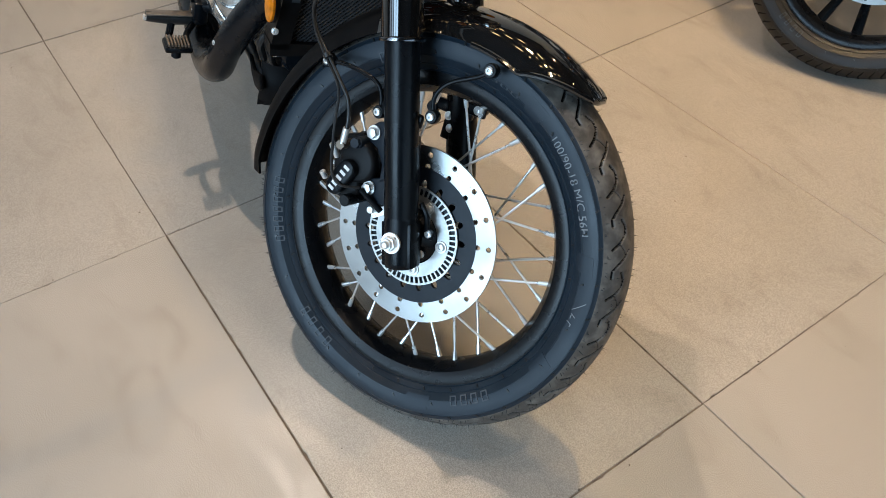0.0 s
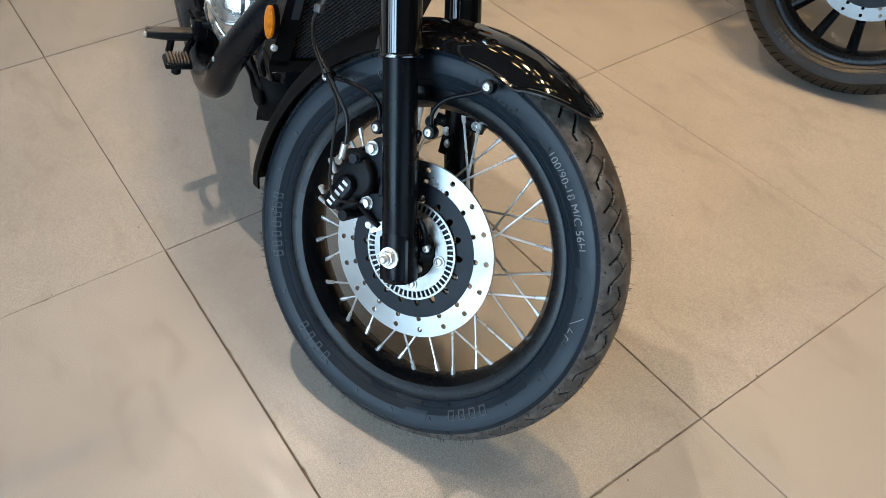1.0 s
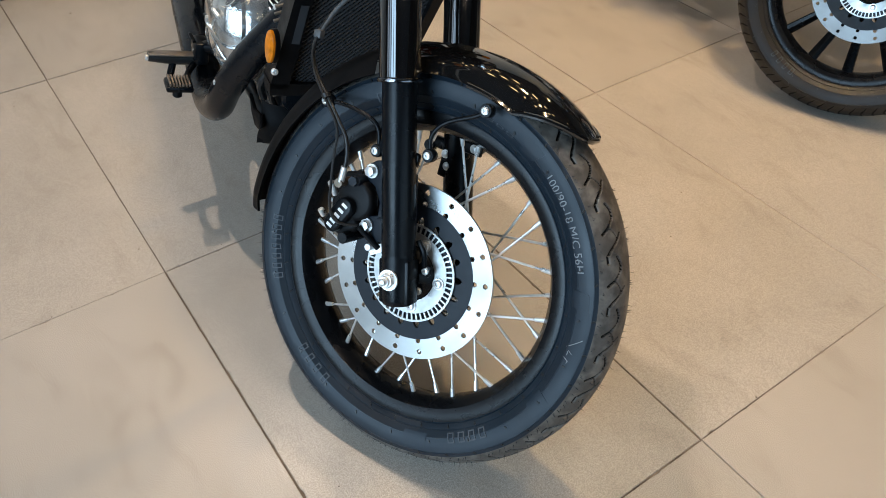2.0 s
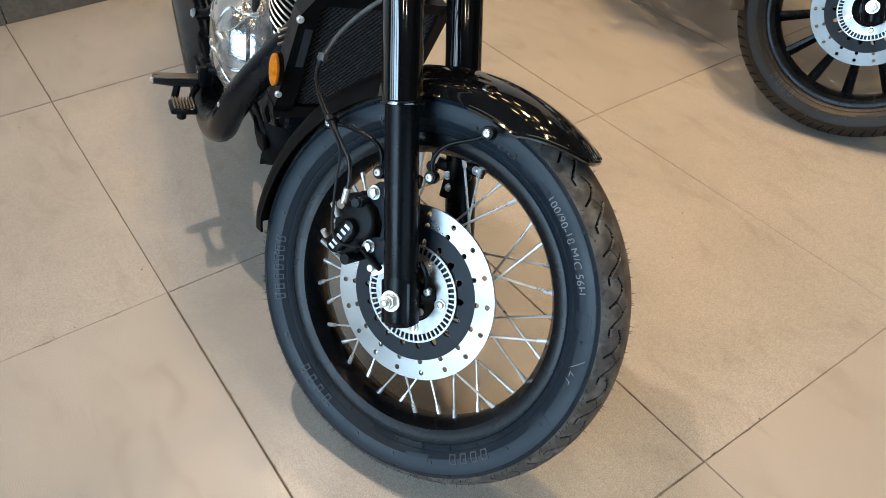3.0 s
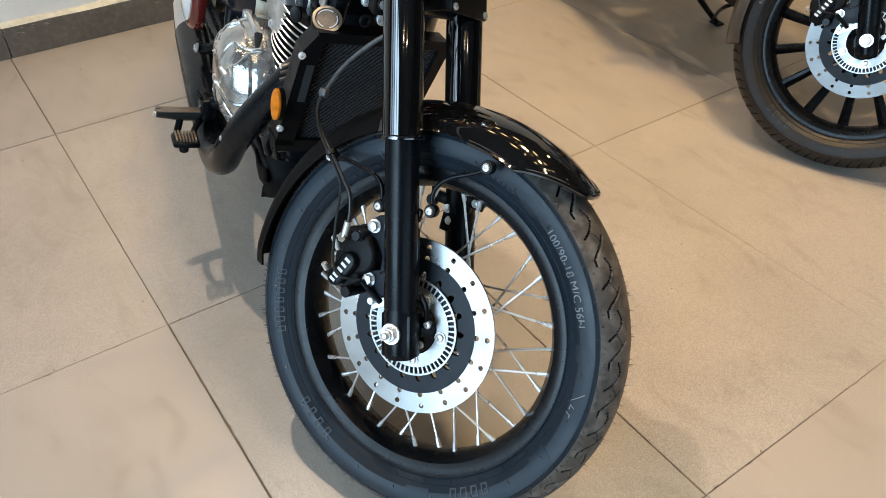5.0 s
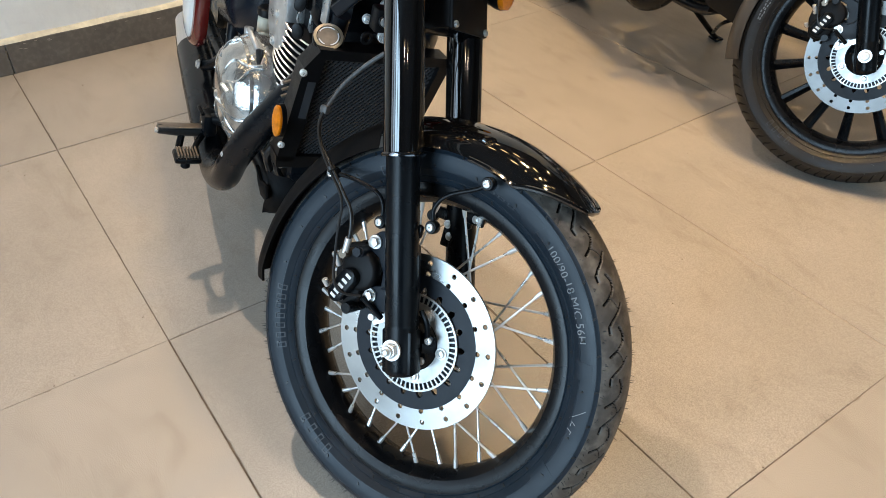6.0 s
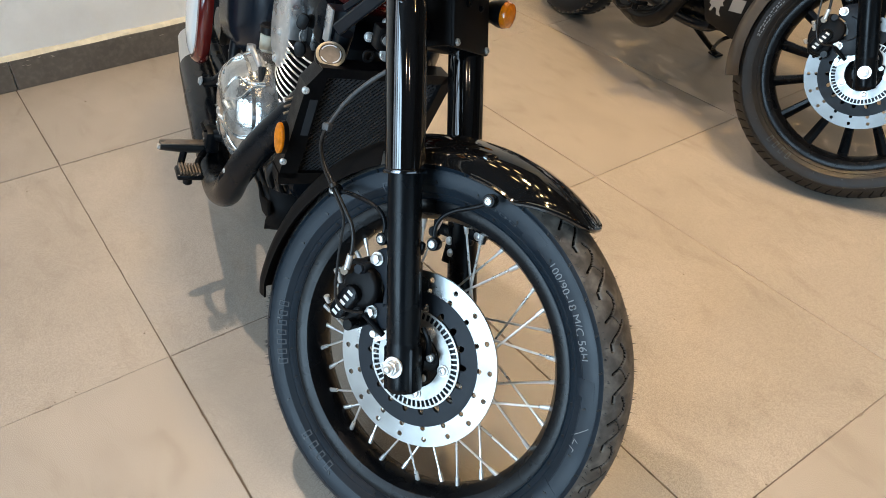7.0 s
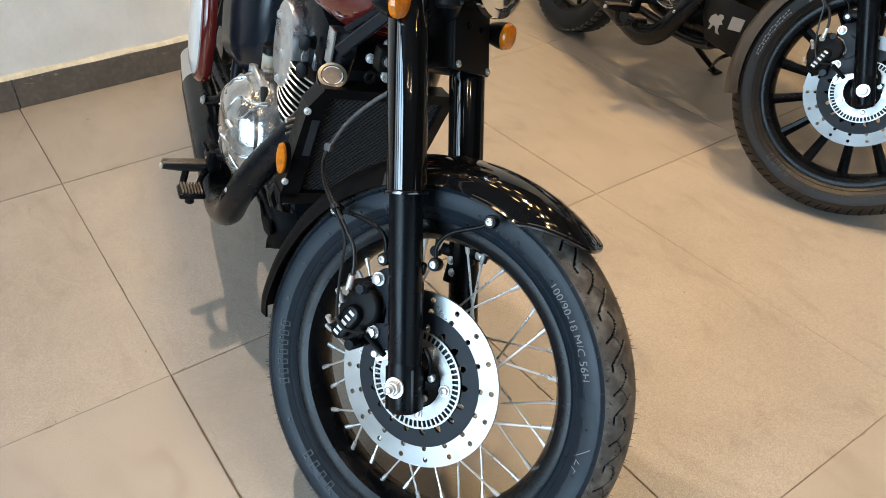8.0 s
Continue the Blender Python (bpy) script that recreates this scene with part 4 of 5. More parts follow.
def body(bike, at, tank_mat):
    """Radiator, engine, exhaust, frame and tank, in the body's frame; the right side is towards negative y."""
    # radiator behind the front wheel: shroud, core and mesh guard
    def slab(x_top, x_bot, x):
        return lambda z: x_bot + (x_top - x_bot) * (z - 0.10) / 0.25 + x

    fx = slab(-0.300, -0.380, 0.0)
    RT, RB, LT, LB = (-0.120, 0.325), (-0.118, 0.100), (0.088, 0.325), (0.075, 0.100)

    def quad(pts, x0, x1):
        return skin([[(fx(z) + x0, y, z) for y, z in pts], [(fx(z) + x1, y, z) for y, z in pts]])

    rad = part("radiator", merge(quad([(-0.148, 0.100), (-0.142, 0.300), (-0.122, 0.336), (-0.112, 0.330), (-0.116, 0.100)], 0.012, -0.03),
                                 quad([(0.072, 0.100), (0.084, 0.330), (0.094, 0.336), (0.102, 0.320), (0.084, 0.10)], 0.012, -0.03),
                                 quad([(-0.126, 0.336), (0.094, 0.336), (0.09, 0.318), (-0.115, 0.318)], 0.012, -0.03),
                                 quad([(-0.150, 0.112), (0.084, 0.112), (0.080, 0.085), (-0.145, 0.085)], 0.012, -0.03)), PLASTIC, bike, "black radiator shroud with a mesh guard", at, 25)
    part("core", quad([RB, RT, LT, LB], -0.016, -0.045), material("core_black", (0.003, 0.003, 0.003), 0.8, spec=0.1, vary=0.2, scale=90), rad, "dark radiator core", at)
    mesh = bmesh.new()
    for k in range(-34, 56):
        for sgn in (1, -1):
            y0 = -0.12 + k * 0.0085
            ends = []
            for z in (0.108, 0.322):
                ends.append((y0 + sgn * (z - 0.225) * 0.85, z))
            (ya, za), (yb, zb) = ends
            lo, hi = -0.115, 0.088
            if abs(yb - ya) < 1e-6:
                continue
            f0, f1 = sorted(((lo - ya) / (yb - ya), (hi - ya) / (yb - ya)))
            f0, f1 = max(0, f0), min(1, f1)
            if f1 - f0 < 0.02:
                continue
            P = [(ya + (yb - ya) * f, za + (zb - za) * f) for f in (f0, f1)]
            a, b = (Vector((fx(z), y, z)) for y, z in P)
            side = (b - a).cross(Vector((0.95, 0, -0.3))).normalized() * 0.0012
            deep = Vector((0.0014 + 0.0006 * sgn, 0, 0))
            mesh = merge(mesh, skin([[p - side + deep, p + side + deep, p + side - deep, p - side - deep] for p in (a, b)]))
    part("mesh_guard", mesh, material("guard_paint", (0.03, 0.03, 0.032), 0.55, vary=0.1, scale=90), rad, "black diamond mesh", at, kind="stuff")
    part("side_label", skin([[(fx(z) + 0.0135, y, z) for y, z in ((-0.131, 0.20), (-0.130, 0.20), (-0.130, 0.275), (-0.131, 0.275))], [(fx(z) + 0.0145, y, z) for y, z in ((-0.119, 0.20), (-0.118, 0.20), (-0.118, 0.275), (-0.119, 0.275))]]), FAINT, rad, at=at)
    for y, z in ((-0.142, 0.292), (-0.147, 0.140)):
        part("shroud_screw", bolt((fx(z) + 0.013, y, z), (1, -0.3, 0), 0.0046, 0.003, 1.3, True), ZINC, rad, "bright screw", at)
    refl = [(0.0125 * math.cos(t), 0.0275 * math.sin(t)) for t in np.linspace(0, 2 * math.pi, 28, endpoint=False)]
    mr = Matrix.Translation((-0.342, -0.159, 0.191)) @ pose(0, 0, 0, 0, -4, 18)
    part("side_reflector", moved(plate(refl, (), -0.007, 0.0, 0.002), mr), AMBER, rad, "oval amber reflector", at)
    part("reflector_backing", moved(plate([(x * 1.15, z * 1.06) for x, z in refl], (), -0.002, 0.006), mr), PLASTIC, rad, at=at)
    for k in range(3):
        part("vent_slat", box((0, 0, 0), (0.006, 0.02, 0.004), 0.001, Matrix.Translation((-0.375, -0.142, 0.222 + 0.012 * k)) @ pose(0, 0, 0, 20, 0, 0)), BRONZE, rad, at=at)
    m = Matrix.Translation((-0.328, -0.103, 0.338)) @ Vector((0.58, -0.22, 0.79)).to_track_quat("Y", "Z").to_matrix().to_4x4() @ Matrix.Diagonal((1.12, 1, 1.12, 1))
    cap = part("radiator_cap", moved(lathe([(0, -0.025), (0.015, -0.025), (0.016, -0.004), (0.0205, -0.004), (0.022, 0.0), (0.022, 0.008), (0.0208, 0.011), (0.019, 0.0115), (0, 0.0115)], 40), m), SATIN, bike, "black radiator cap with a brass-coloured ring", at)
    part("cap_ring", moved(lathe([(0.0165, 0.0112), (0.0205, 0.0105), (0.0205, 0.0125), (0.0165, 0.0132)], 40, closed=True), m), material("cap_gold", (0.72, 0.60, 0.42), 0.3, metal=0.8, vary=0.1, scale=60), cap, "pale brass ring", at)
    part("cap_label", moved(lathe([(0, 0.0118), (0.0155, 0.0118), (0.0155, 0.0124), (0, 0.0124)], 30), m), material("cap_bronze", (0.22, 0.16, 0.11), 0.45, vary=0.15, scale=120), cap, at=at)
    for a0, a1 in ((20, 120), (150, 250), (285, 330)):
        part("cap_mark", moved(lathe([(0.013, 0.0124), (0.0145, 0.0124), (0.0145, 0.0129), (0.013, 0.0129)], 12, True, a0, a1), m), MARK, cap, at=at)
    # frame
    part("frame_tube", merge(tube([(-0.20, 0.010, 0.52), (-0.28, 0.042, 0.440), (-0.36, 0.085, 0.350), (-0.40, 0.10, 0.30)], 0.0135, 12),
                             tube([(-0.17, 0, 0.60), (-0.45, 0, 0.52), (-0.9, 0, 0.42)], 0.02, 12), tube([(-0.36, 0.075, 0.37), (-0.44, 0.09, 0.05), (-0.50, 0.09, -0.06), (-0.9, 0.1, -0.06)], 0.015, 10),
                             tube([(-0.36, -0.075, 0.37), (-0.44, -0.085, 0.05), (-0.50, -0.09, -0.06), (-0.9, -0.1, -0.06)], 0.015, 10), tube([(-0.9, -0.09, 0.42), (-0.95, -0.11, 0.1), (-0.9, -0.1, -0.06)], 0.014, 10)), material("frame_blue_black", (0.006, 0.008, 0.011), 0.30, vary=0.1, scale=20), bike, "dark painted tube frame", at)
    def beam(p, q, w, h):
        p, q = Vector(p), Vector(q)
        d = (q - p).normalized()
        a = d.cross(Vector((0.85, -0.25, 0.45))).normalized() * w / 2
        b = a.cross(d).normalized() * h / 2
        c = 0.25
        return skin([[e + a * x + b * y for x, y in ((-1, -1 + c), (-1 + c, -1), (1 - c, -1), (1, -1 + c), (1, 1 - c), (1 - c, 1), (-1 + c, 1), (-1, 1 - c))] for e in (p, q)])

    SLATE = material("slate_frame_paint", (0.006, 0.0085, 0.012), 0.32, vary=0.1, scale=20, rough_vary=0.06)
    part("frame_beam", merge(beam((-0.215, -0.045, 0.515), (-0.330, -0.096, 0.386), 0.019, 0.016), beam((-0.245, -0.055, 0.500), (-0.345, -0.085, 0.415), 0.010, 0.010)), SLATE, bike, "slate-grey box section frame beam", at, 25)
    part("steering_head", rod((-0.198, 0, 0.505), (-0.230, 0, 0.60), 0.018, 20, 0.004), MATT, bike, "black steering head", at)
    part("coil_box", merge(box((-0.395, -0.072, 0.374), (0.04, 0.042, 0.050), 0.005)), material("steel_blue_box", (0.06, 0.075, 0.09), 0.35, metal=0.3, vary=0.1, scale=30), bike, "blue-grey electrical box", at)
    part("box_flange", box((-0.380, -0.096, 0.374), (0.03, 0.004, 0.058), 0.001), ALU, bike, "bright metal flange", at)
    for y, z in ((-0.025, 0.378), (0.0, 0.392), (-0.03, 0.41)):
        part("frame_bolt", bolt((-0.305, y, z), (1, 0, 0.2), 0.006, 0.005), ZINC, bike, at=at)
    part("lock_switch", merge(box((-0.255, -0.054, 0.405), (0.03, 0.026, 0.036), 0.005), rod((-0.245, -0.054, 0.405), (-0.232, -0.056, 0.408), 0.009, 16, 0.001)), PLASTIC, bike, "black lock housing", at)
    part("lock_face", merge(rod((-0.234, -0.056, 0.407), (-0.229, -0.0565, 0.408), 0.007, 16), rod((-0.25, -0.048, 0.380), (-0.24, -0.050, 0.382), 0.009, 14, 0.001)), ZINC, bike, at=at)
    horn = part("horn_bracket", merge(moved(lathe([(0.0060, -0.003), (0.0100, -0.003), (0.0110, -0.001), (0.0100, 0.002), (0.0060, 0.002)], 28, closed=True), Matrix.Translation((-0.300, -0.052, 0.357)) @ pose(0, 0, 0, 0, 0, -80)), box((-0.306, -0.026, 0.360), (0.008, 0.036, 0.010), 0.003)), MATT, bike, "black ringed bracket", at)
    part("bracket_bolt", bolt((-0.298, -0.058, 0.388), (1, -0.3, 0.3), 0.0055, 0.004, 1.4), ZINC, horn, "bright bolt", at)
    # engine
    eng = part("engine", merge(loft([((-0.42, 0.0, 0.02), 0.06, 0.05), ((-0.45, 0, 0.03), 0.10, 0.09), ((-0.60, 0, 0.04), 0.115, 0.12), ((-0.80, 0, 0.05), 0.115, 0.115), ((-0.88, 0, 0.05), 0.08, 0.08)], 28)), SATIN, bike, "black engine crankcase", at)
    # round right-hand cover, still in its clear film
    mc = Matrix.Translation((-0.640, 0, 0.105)) @ Matrix.Diagonal((1.1, 1, 1.0, 1))
    cover = part("clutch_cover", moved(lathe([(0.112, -0.095), (0.114, -0.120), (0.112, -0.135), (0.104, -0.152), (0.094, -0.165), (0.088, -0.178), (0.074, -0.190), (0.045, -0.197), (0, -0.199)], 56), mc), WRAP, eng, "silver engine cover wrapped in clear film", at, 60)
    for r, y in ((0.100, -0.158),):
        part("cover_ridge", moved(lathe([(r - 0.003, y + 0.002), (r - 0.002, y - 0.003), (r + 0.002, y - 0.003), (r + 0.003, y + 0.003)], 56, closed=True), mc), WRAP, eng, at=at)
    for a in (20, 75, 130, 190, 250, 310):
        part("cover_bolt", bolt((-0.640 + 0.117 * math.cos(radians(a)), -0.128, 0.105 + 0.106 * math.sin(radians(a))), (0, -1, 0), 0.006, 0.006, 1.3), ZINC, eng, at=at)
    # creases of the film
    fold_rng = random.Random(4)
    for k in range(11):
        a = 2 * math.pi * k / 11 + fold_rng.uniform(-0.2, 0.2)
        run = []
        for r, y in ((0.112, -0.137), (0.100, -0.159), (0.088, -0.180), (0.062, -0.195), (0.034, -0.200)):
            aa = a + fold_rng.uniform(-0.16, 0.16)
            run.append((-0.640 + 1.1 * r * math.cos(aa), y + 0.001, 0.105 + r * math.sin(aa)))
        part("film_crease", tube(run[: 5 - k % 2], [0.0022, 0.0034, 0.0028, 0.0022, 0.0012][: 5 - k % 2], 6), WRAP, cover, "crease of clear film", at)
    for z0, dy in ((0.150, 0.004), (0.085, 0.002), (0.045, 0.003)):
        part("film_crease", tube([(-0.640 + 1.1 * x, -0.1985 + 0.055 * (abs(x) / 0.09) ** 2.2 + 0.25 * max(0.0, abs(z0 - 0.105) - 0.02) , z0 + dy * math.sin(60 * x)) for x in (-0.085, -0.05, -0.01, 0.03, 0.06, 0.085)], 0.0022, 6), WRAP, cover, "crease of clear film", at)
    part("clutch_arm", merge(tube([(-0.70, -0.135, 0.205), (-0.66, -0.145, 0.224), (-0.62, -0.145, 0.220), (-0.600, -0.140, 0.208)], 0.0048, 10, 6, 0.6), rod((-0.70, -0.135, 0.185), (-0.70, -0.135, 0.212), 0.009, 14)), ALU, eng, "cast clutch lever", at)
    part("cable_boot", tube([(-0.59, -0.138, 0.210), (-0.555, -0.142, 0.165), (-0.525, -0.140, 0.120)], [0.0075, 0.006, 0.004], 12), HOSE, eng, at=at)
    part("cable_end", tube([(-0.535, -0.140, 0.135), (-0.505, -0.138, 0.10)], 0.004, 10), ZINC, eng, at=at)
    part("cable_guide", merge(tube([(-0.60, -0.196, 0.13), (-0.585, -0.202, 0.14), (-0.565, -0.196, 0.135)], 0.004, 8), tube([(-0.60, -0.192, 0.09), (-0.62, -0.205, 0.10), (-0.60, -0.21, 0.12)], 0.003, 8)), ZINC, eng, at=at)
    # finned cylinder, leaning forward
    cyl = Matrix.Translation((-0.575, 0, 0.14)) @ pose(0, 0, 0, 0, 14, 0) @ pose(0, 0, 0, 90, 0, 0)
    for k in range(10):
        z = 0.035 + 0.0135 * k
        fin = part("cooling_fin", moved(lathe([(0.05, z), (0.116, z), (0.1175, z + 0.0025), (0.116, z + 0.005), (0.05, z + 0.005)], 48), cyl), MATT, eng, "black cooling fin", at)
        part("fin_edge", moved(lathe([(0.1168, z + 0.0008), (0.1182, z + 0.0015), (0.1182, z + 0.0038), (0.1168, z + 0.0045)], 48, closed=True), cyl), ALU, eng, at=at)
    part("cylinder", moved(lathe([(0, 0), (0.085, 0), (0.085, 0.20), (0, 0.20)], 40), cyl), MATT, eng, at=at)
    part("cylinder_head", moved(box((0, 0.245, 0), (0.20, 0.09, 0.19), 0.02), cyl), SATIN, eng, "black cylinder head", at)
    oval = [(-0.582 + 0.062 * x, 0.300 + 0.080 * z) for x, z in sup(1, 1, 32, 2.3)]
    hc = part("head_cover", plate(oval, (), -0.118, -0.080, 0.006), ALU, eng, "polished oval side cover", at)
    for dx, dz in ((-0.040, 0.045), (0.012, -0.012), (0.0, -0.066)):
        part("cover_screw", bolt((-0.582 + dx * 0.85, -0.119, 0.300 + dz), (0, -1, 0), 0.006, 0.004, 1.3, True), ZINC, eng, at=at)
    for k, y in enumerate((-0.074, -0.060, -0.046, -0.032)):
        part("head_rib", plate([(-0.560 + 0.010 * k + 0.066 * x, 0.305 + 0.083 * z) for x, z in sup(1, 1, 28, 2.4)], (), y - 0.006, y, 0.001), ALU, eng, at=at)
    # ignition lock with two keys
    ign = part("ignition_lock", rod((-0.480, -0.070, 0.345), (-0.462, -0.100, 0.349), 0.012, 20, 0.002), SATIN, bike, "black ignition lock", at)
    for x, y, z, rz in ((-0.455, -0.1145, 0.350, 12), (-0.455, -0.1135, 0.302, -8)):
        key = part("key", moved(plate([(0.0100 * a, 0.0138 * b) for a, b in sup(1, 1, 20, 2.4)], (), -0.004, 0.004, 0.0015), Matrix.Translation((x, y, z)) @ pose(0, 0, 0, 0, rz, 60)), PLASTIC, ign, "black plastic key head", at)
    part("key_ring", tube([(-0.455, -0.114, 0.335), (-0.452, -0.118, 0.326), (-0.455, -0.114, 0.317)], 0.0016, 8), ZINC, ign, at=at)
    # brake fluid pot
    pot = part("fluid_pot", rod((-0.718, -0.097, 0.195), (-0.718, -0.097, 0.232), 0.018, 24, 0.003), FLUID, bike, "translucent brake fluid pot", at)
    part("pot_lid", rod((-0.718, -0.097, 0.232), (-0.718, -0.097, 0.250), 0.0205, 24, 0.003), PLASTIC, pot, "black screw lid", at)
    # exhaust
    pipe = part("exhaust_pipe", tube([(-0.39, -0.060, 0.270), (-0.415, -0.086, 0.240), (-0.450, -0.120, 0.175), (-0.50, -0.156, 0.085), (-0.545, -0.176, 0.005), (-0.595, -0.180, -0.062), (-0.68, -0.178, -0.095), (-0.80, -0.172, -0.075)],
                                     [0.026, 0.028, 0.0285, 0.0285, 0.0285, 0.030, 0.034, 0.037], 24), PIPE_BLACK, bike, "satin black exhaust header with heat shield", at, 60)
    for x, y, z in ((-0.438, -0.132, 0.215), (-0.538, -0.201, 0.018)):
        part("shield_screw", bolt((x, y, z), (0.35, -1, 0.15), 0.0045, 0.0025, 1.2, True), ZINC, pipe, at=at)
    muf = part("muffler", tube([(-0.78, -0.172, -0.080), (-0.86, -0.168, -0.062), (-1.0, -0.160, -0.050), (-1.18, -0.152, -0.040)], [0.038, 0.043, 0.045, 0.042], 28), PIPE_BLACK, bike, "black peashooter muffler", at, 60)
    part("muffler_tip", merge(tube([(-1.17, -0.152, -0.041), (-1.26, -0.146, -0.036), (-1.36, -0.140, -0.030)], [0.0425, 0.040, 0.034], 28)), CHROME, muf, "bright muffler end", at)
    part("muffler_hanger", tube([(-0.88, -0.135, 0.09), (-0.92, -0.150, 0.04), (-0.96, -0.172, 0.015)], 0.012, 10, 6, 0.5), SATIN, muf, at=at)
    part("hanger_bolt", bolt((-0.955, -0.180, 0.022), (0, -1, 0.2), 0.008, 0.006), ZINC, muf, at=at)
    # rider footrest and brake pedal
    peg = part("footrest", merge(tube([(-0.745, -0.200, -0.042), (-0.745, -0.245, -0.041), (-0.742, -0.293, -0.036)], [0.011, 0.0125, 0.0105], 14)), HOSE, bike, "rubber covered rider footrest", at)
    # brown strip paints the floor's reflection along the top of the footrest
    part("peg_cap", box((-0.742, -0.248, -0.0285), (0.024, 0.090, 0.004), 0.002), material("peg_top_sheen", (0.10, 0.085, 0.07), 0.3, vary=0.3, scale=60), peg, "brown strip painting the sheen on the footrest", at)
    part("peg_tip", rod((-0.742, -0.291, -0.040), (-0.742, -0.298, -0.039), 0.006, 14, 0.001), ZINC, peg, at=at)
    part("peg_bracket", merge(box((-0.745, -0.190, -0.020), (0.05, 0.03, 0.05), 0.008), tube([(-0.745, -0.195, -0.015), (-0.72, -0.17, 0.0), (-0.68, -0.13, 0.0)], 0.013, 10), tube([(-0.76, -0.205, 0.0), (-0.75, -0.21, 0.012), (-0.73, -0.205, 0.005)], 0.004, 8)), SATIN, peg, "cast peg bracket", at)
    part("peg_spring", moved(lathe([(0.004, 0), (0.008, 0.002), (0.008, 0.02), (0.004, 0.022)], 12), Matrix.Translation((-0.735, -0.205, -0.02)) @ pose(0, 0, 0, 0, 0, 20)), ZINC, peg, at=at)
    ped = part("brake_pedal", merge(tube([(-0.74, -0.20, -0.045), (-0.70, -0.222, -0.055), (-0.64, -0.226, -0.050), (-0.63, -0.232, -0.040)], 0.0065, 10), box((-0.632, -0.250, -0.040), (0.046, 0.052, 0.013), 0.005), rod((-0.632, -0.252, -0.066), (-0.632, -0.252, -0.045), 0.0095, 14, 0.003), tube([(-0.742, -0.244, -0.048), (-0.722, -0.252, -0.070), (-0.690, -0.256, -0.076), (-0.655, -0.254, -0.062), (-0.640, -0.250, -0.048)], 0.0075, 10)), SATIN, bike, "black rear brake pedal", at)
    # ridges coloured brown to paint the warm highlights on the dark pad
    for k in range(7):
        part("pedal_ridge", box((-0.632, -0.268 + 0.006 * k, -0.0305), (0.040, 0.0036, 0.006), 0.001), material("pedal_highlight", (0.12, 0.09, 0.065), 0.28, vary=0.3, scale=90) if k == 0 else bpy.data.materials["pedal_highlight"], ped, at=at)
    # dark lower pieces between pipe and wheel
    part("lower_guard", merge(plate([(-0.480, 0.030), (-0.44, 0.020), (-0.40, 0.032), (-0.385, 0.014), (-0.398, 0.002), (-0.425, -0.004), (-0.452, 0.006)], (), -0.152, -0.145, 0.002), skin([[(-0.392 + o, y, 0.050), (-0.378 + o, y, 0.035), (-0.374 + o, y, 0.01), (-0.388 + o, y, -0.025), (-0.420, y, -0.045 - 0.3 * o), (-0.422, y, -0.041), (-0.392 + o, y, -0.022), (-0.378 + o, y, 0.01), (-0.382 + o, y, 0.034), (-0.396 + o, y, 0.048)] for y, o in ((-0.145, -0.03), (-0.132, -0.012), (-0.10, 0.0), (0.0, 0.004), (0.05, 0.0))])), FLAP, bike, "black plastic guard below the radiator", at)
    part("horn", moved(lathe([(0, 0), (0.03, 0), (0.034, 0.01), (0.030, 0.022), (0.012, 0.028), (0, 0.028)], 28), Matrix.Translation((-0.40, -0.085, 0.075)) @ pose(0, 0, 0, 0, 0, -90)), SATIN, bike, "small black horn", at)
    part("clamp", merge(box((-0.40, -0.105, 0.085), (0.02, 0.03, 0.022), 0.005), rod((-0.39, -0.135, 0.08), (-0.39, -0.115, 0.082), 0.006, 10)), ALU, bike, "bright cast clamp", at)
    part("cable_bundle", merge(tube([(-0.44, -0.11, 0.11), (-0.45, -0.14, 0.07), (-0.46, -0.13, 0.03)], 0.007, 8), tube([(-0.43, -0.09, 0.10), (-0.45, -0.12, 0.05), (-0.47, -0.10, 0.0)], 0.006, 8)), HOSE, bike, at=at)
    # tank, side panels, seat and rear wheel
    part("fuel_tank", loft([((-0.285, 0, 0.505), 0.03, 0.02), ((-0.30, 0, 0.50), 0.085, 0.065), ((-0.36, 0, 0.505), 0.135, 0.105), ((-0.48, 0, 0.515), 0.152, 0.125), ((-0.62, 0, 0.50), 0.140, 0.115), ((-0.75, 0, 0.475), 0.105, 0.08), ((-0.79, 0, 0.465), 0.05, 0.04)], 36, 2.4), tank_mat, bike, "maroon painted fuel tank" if tank_mat == MAROON else "dark painted fuel tank", at, 60)
    for s in (-1, 1):
        m = Matrix.Translation((-0.990, s * 0.158, 0.198)) @ pose(0, 0, 0, 0, 0, 0 if s < 0 else 180)
        o = sup(1, 1, 40, 2.5)
        loops = [[(a * x, y, b * z) for x, z in o] for a, b, y in ((0.080, 0.138, -0.014), (0.084, 0.142, -0.024), (0.082, 0.140, -0.034), (0.076, 0.132, -0.043), (0.072, 0.128, -0.044))]
        pan = part("side_panel", moved(skin(loops), m), tank_mat, bike, "maroon side panel with an ivory face" if tank_mat == MAROON else "dark side panel", at, 50)
        loops = [[(a * x, y, b * z) for x, z in o] for a, b, y in ((0.060, 0.124, -0.040), (0.058, 0.122, -0.047), (0.050, 0.108, -0.051), (0.034, 0.075, -0.054), (0.010, 0.020, -0.055))]
        part("panel_face", moved(skin(loops), m), IVORY if tank_mat == MAROON else GLOSS, pan, "ivory painted face", at, 50)
